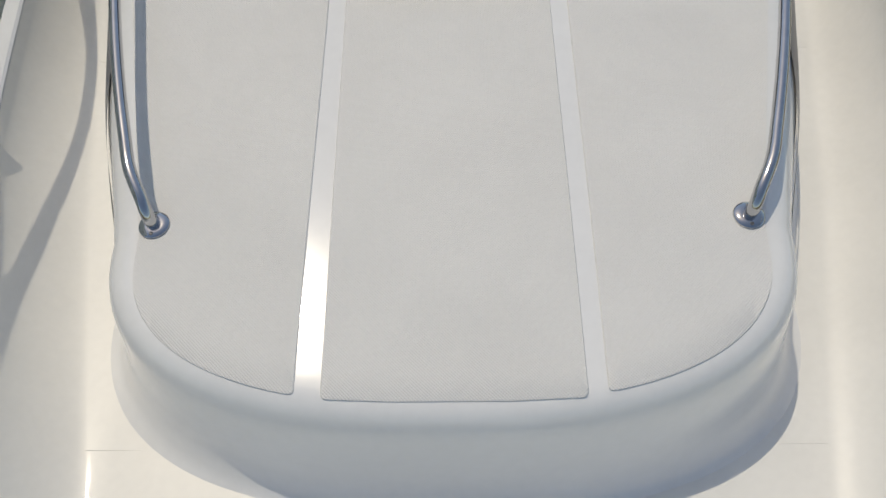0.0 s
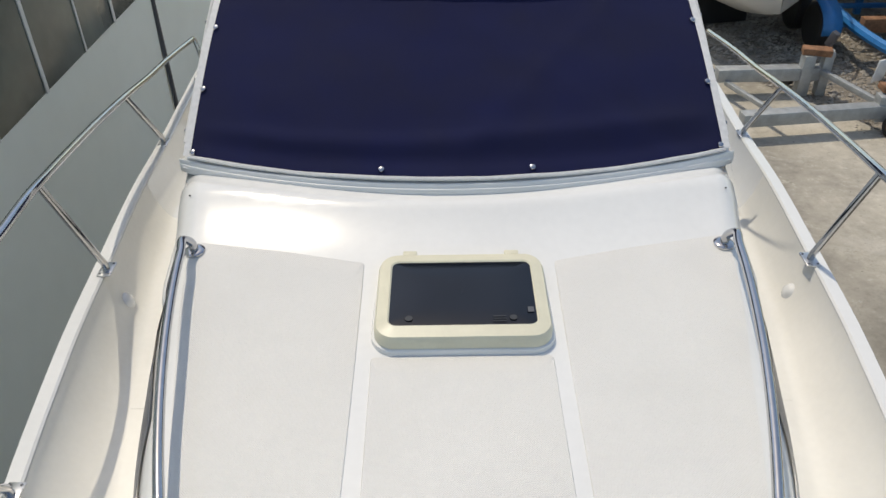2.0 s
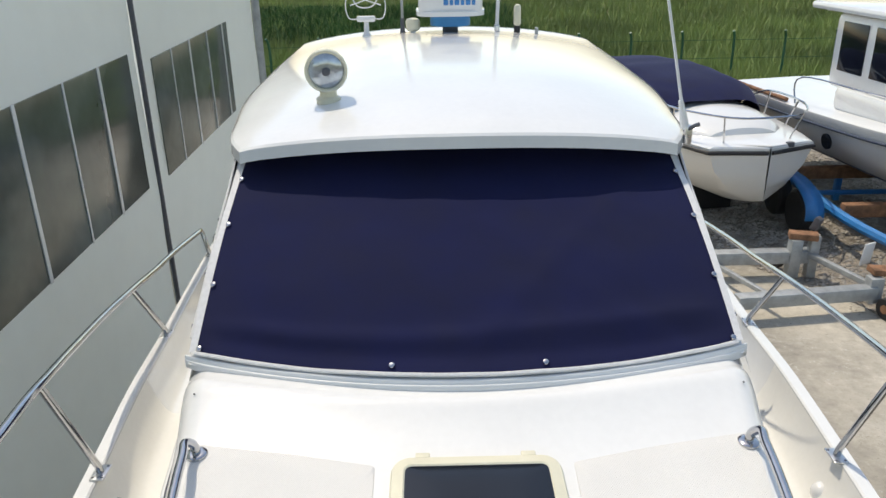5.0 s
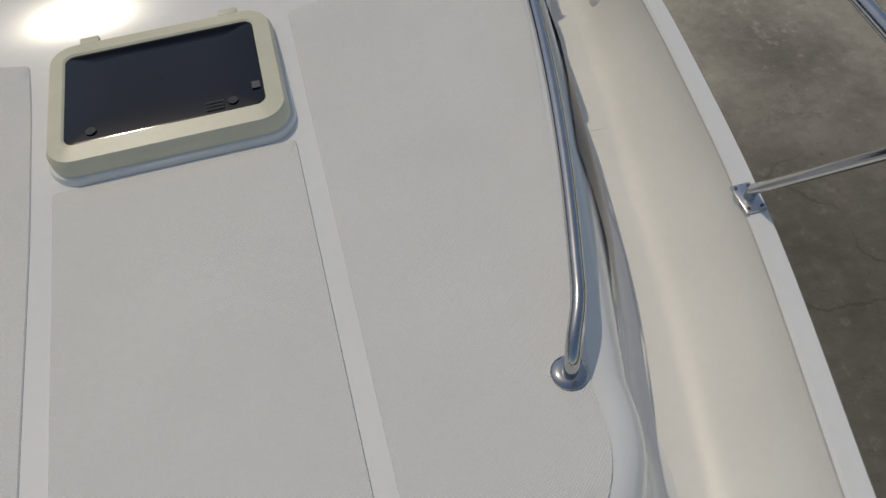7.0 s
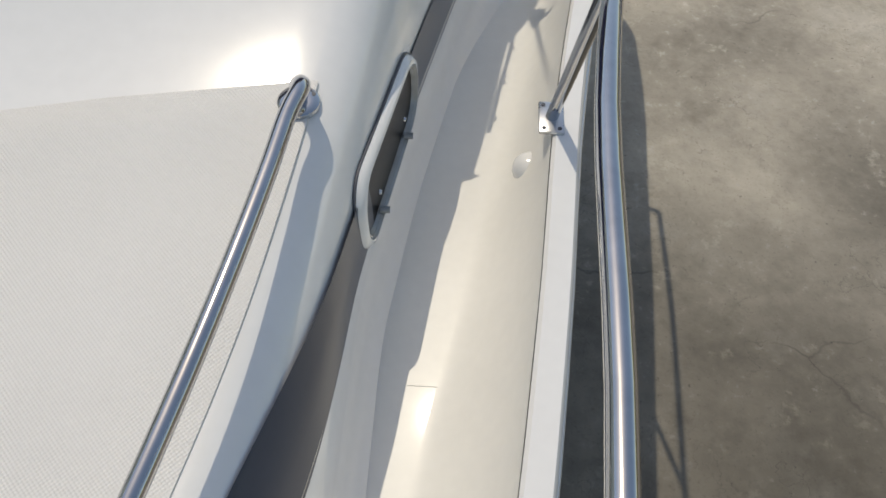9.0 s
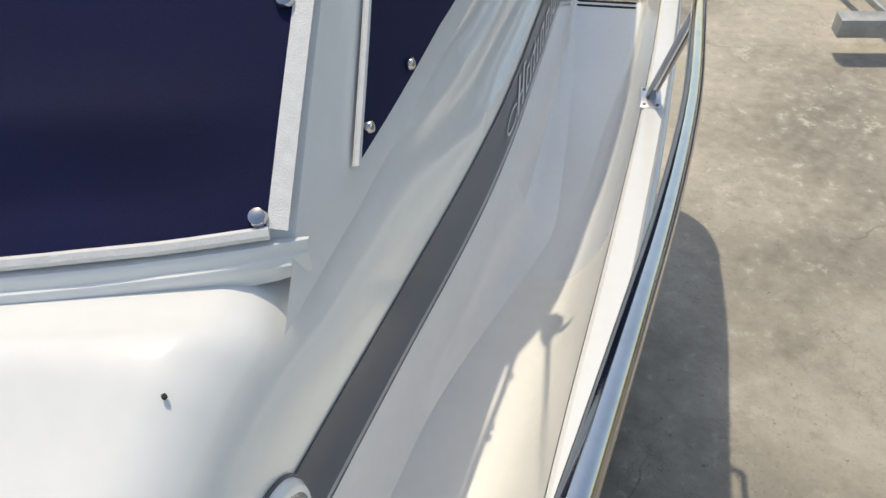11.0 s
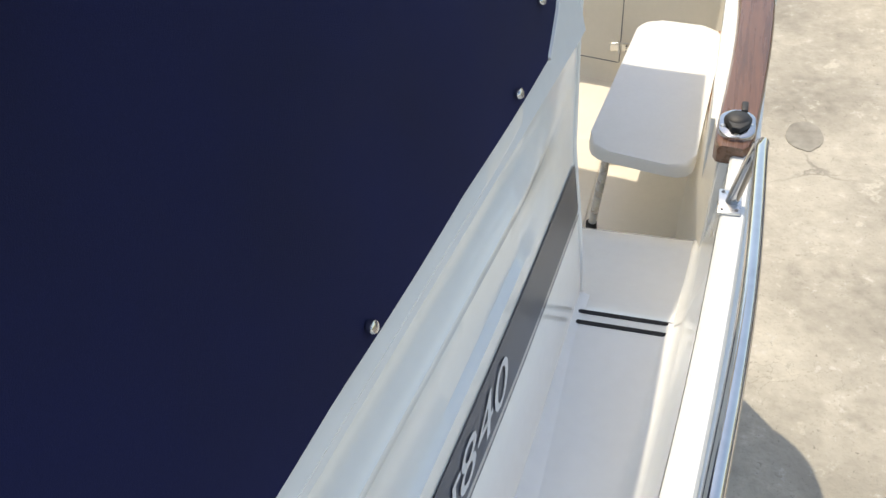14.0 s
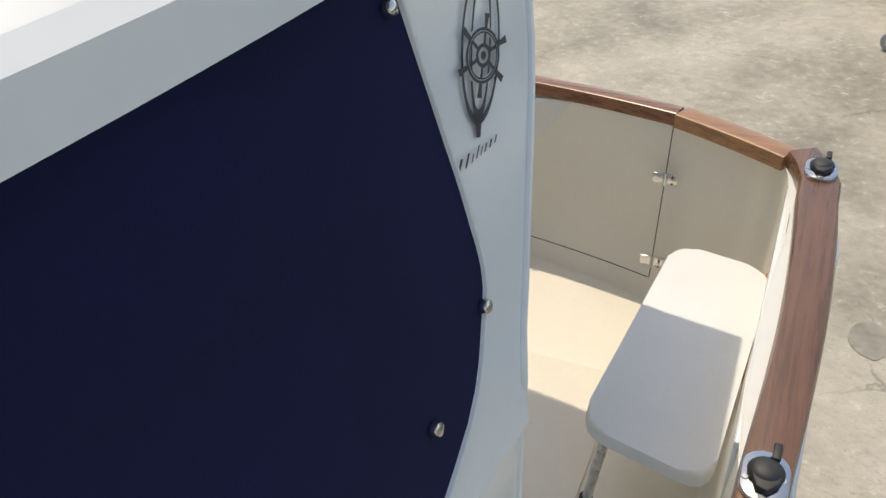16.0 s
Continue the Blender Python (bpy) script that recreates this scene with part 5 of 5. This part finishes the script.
# white pilothouse boat on a blue trailer
b3 = thing("pilothouse_boat", "white pilothouse boat with navy trim lines and timber capping", "boat", (6.33, 4.3, -0.2), 7)
rows = small_hull(b3, 6.0, 2.3, 0.52, 1.38, HULL, 0.12, 0.3)
for side in (1, -1):
    part("trim_line", tube([(side * (r[-1][0] + 0.006), r[-1][1], r[-1][2] - 0.13) for r in rows[1:]], 0.018, n=6), STRIPE, b3, "navy trim line")
    part("trim_line", tube([(side * (r[1][0] + 0.012), r[1][1], r[1][2] + 0.02) for r in rows[4:]], 0.02, n=6), STRIPE, b3, "navy boot line")
    part("porthole", lathe([(0.10, -0.01), (0.10, 0.01), (0.085, 0.012), (0, 0.006)], (side * (rows[16][3][0] - 0.015), rows[16][0][1], 1.14), (side, 0, -0.15), 24), SMOKE, b3, "oval smoked porthole")
    part("capping", tube([(side * (r[-1][0] - 0.03), r[-1][1], r[-1][2] + 0.05) for r in rows[21:]], 0.03, n=8), RUST, b3, "timber capping")
    part("side_rail", tube(smooth_line([(side * 1.08, 4.2, 1.42), (side * 1.06, 4.15, 1.78), (side * 1.0, 2.5, 1.84), (side * 0.6, 0.8, 1.95)], 6), 0.012, n=8), STEEL, b3)
part("coaming", box((1.7, 2.6, 0.34), (0, 2.5, 1.58), 0.1), GEL, b3)
cab = part("pilothouse", box((1.6, 1.7, 0.95), (0, 3.2, 2.15), 0.1), GEL, b3, "white pilothouse")
part("house_roof", box((1.9, 2.3, 0.1), (0, 3.25, 2.68), 0.045), GEL, b3, "overhanging white roof")
for side in (1, -1):
    part("house_window", box((0.02, 0.62, 0.6), (side * 0.80, 2.9, 2.22), 0.008), SMOKE, b3, "dark side window")
    part("house_window", box((0.02, 0.5, 0.6), (side * 0.80, 3.6, 2.22), 0.008), SMOKE, b3, "dark side window")
part("house_window", box((1.4, 0.02, 0.6), (0, 2.345, 2.22), 0.008), SMOKE, b3, "dark windscreen")
part("screen_trim", box((1.5, 0.025, 0.12), (0, 2.34, 1.86), 0.008), PURPLE, b3)
trailer = thing("boat_trailer", "blue twin-axle boat trailer with curved mudguards", "trailer")
for x in (4.55, 6.1):
    part("chassis_rail", tube(smooth_line([(x + 0.1, 8.4, 0.32), (x + 0.12, 7.4, 0.30), (x + 0.2, 6.2, 0.26), (x + 0.75 - 0.4 * (x > 5), 4.2, 0.22)], 6), 0.06, n=8), BLUE, trailer, "blue steel rail")
for y in (7.72, 7.05):
    part("axle", tube([(4.5, y, 0.17), (6.2, y, 0.17)], 0.035, n=8), BLUE, trailer)
    for x in (4.42, 6.3):
        tyre = part("tyre", lathe([(0.15, -0.085), (0.24, -0.085), (0.27, -0.06), (0.275, 0), (0.27, 0.06), (0.24, 0.085), (0.15, 0.085)], (x, y, GROUND + 0.277), (1, 0, 0), 28), BLACK, trailer, "black tyre")
        part("rim", lathe([(0.15, -0.06), (0.15, 0.06), (0.10, 0.03), (0.04, 0.045), (0, 0.045)], (x, y, GROUND + 0.277), (-1, 0, 0), 20), GALV, tyre, "grey wheel rim")
for x in (4.42, 6.3):
    guard = [[(x - 0.11, 7.385 + 0.72 * math.cos(a), 0.14 + 0.40 * math.sin(a) ** 0.6), (x + 0.11, 7.385 + 0.72 * math.cos(a), 0.14 + 0.40 * math.sin(a) ** 0.6)] for a in np.linspace(0.02, math.pi - 0.02, 24)]
    thick(part("mudguard", sheet(guard), BLUE, trailer, "rounded blue mudguard"), 0.015)
for y in (5.4, 6.7, 8.2):
    part("bunk", box((1.4, 0.12, 0.16), (5.45, y, 0.30), 0.01), RUST, trailer)
    part("post", box((0.08, 0.08, 0.35), (5.45, y, 0.07), 0.01), BLUE, trailer)

# ---- the field behind ----
def tufts(name, count, region, height, width, mat, label, seed, category):
    rng = np.random.default_rng(seed)
    vs, fs = [], []
    for i in range(count):
        x, y = region(rng)
        h = height * (0.5 + rng.random())
        for b in range(3):
            a = rng.random() * 6.283
            dx, dy = math.cos(a) * width, math.sin(a) * width
            lx_, ly_ = rng.normal(0, 0.35 * h, 2)
            n = len(vs)
            vs += [(x - dx, y - dy, GROUND - 0.06), (x + dx, y + dy, GROUND - 0.06), (x + lx_, y + ly_, GROUND - 0.06 + h)]
            fs.append((n, n + 1, n + 2))
    me = bpy.data.meshes.new(name)
    me.from_pydata(vs, [], fs)
    me.materials.append(mat)
    return tagged(new(name, me), label, category, kind="stuff")


def meadow(rng):
    y = 15.2 + 38 * rng.random() ** 1.8
    return (rng.random() - 0.45) * (y + 10) * 1.5, y


def crop_rows(rng):
    y = 24 + 1.1 * rng.integers(0, 9) + rng.normal(0, 0.12)
    return -16 + 19 * rng.random(), y


def pebbles(count, seed):
    """Loose stones strewn over the gravel."""
    rng = np.random.default_rng(seed)
    vs, fs = [], []
    while len(vs) < 6 * count:
        x, y = 2.6 + 5.5 * rng.random(), 3.9 + 7 * rng.random()
        if y < 6.4 and x < 4.5 - 0.5 * max(0, y - 4.2) - 0.15 * rng.random():
            continue
        r = 0.012 + 0.022 * rng.random() ** 2
        n = len(vs)
        a, b = rng.random(2) * 3.14
        for k in range(4):
            vs.append((x + r * (1 + 0.5 * math.sin(b)) * math.cos(a + k * 1.57), y + r * math.sin(a + k * 1.57), GROUND - 0.02 + 0.3 * r))
        vs += [(x + 0.2 * r, y, GROUND - 0.02 + r * 0.95), (x, y, GROUND - 0.04)]
        fs += [(n + k, n + (k + 1) % 4, n + 4) for k in range(4)] + [(n + (k + 1) % 4, n + k, n + 5) for k in range(4)]
    me = bpy.data.meshes.new("gravel_stones")
    me.from_pydata(vs, [], fs)
    me.materials.append(STONE)
    return tagged(new("gravel_stones", me), "loose pale gravel stones", "gravel", kind="stuff")


pebbles(14000, 11)
tufts("meadow_grass", 90000, meadow, 0.42, 0.022, GRASS, "tall sunlit meadow grass", 3, "grass")
tufts("crop_plants", 16000, crop_rows, 0.38, 0.06, CROP, "rows of dark green low crop plants", 4, "plants")
field = part("bare_strip", slab([(-30, 34.5), (1, 34.5), (1, 37), (-30, 37)], GROUND - 0.01, 0.1), CONCRETE, None)
tagged(field, "pale bare strip across the field", "ground", kind="structure")
fence = thing("wire_fence", "green posts of a wire mesh fence", "fence")
for i in range(14):
    x = -6 + 1.15 * i
    part("fence_post", tube(smooth_line([(x, 15.8, GROUND - 0.05), (x, 15.8, 0.95), (x - 0.05, 15.75, 1.2)], 4), 0.03, n=8), GREEN, fence)
for z in (0.2, 0.6, 1.0):
    part("fence_wire", tube([(-6.0, 15.8, z), (9, 15.8, z)], 0.005, n=5), GREEN, fence)
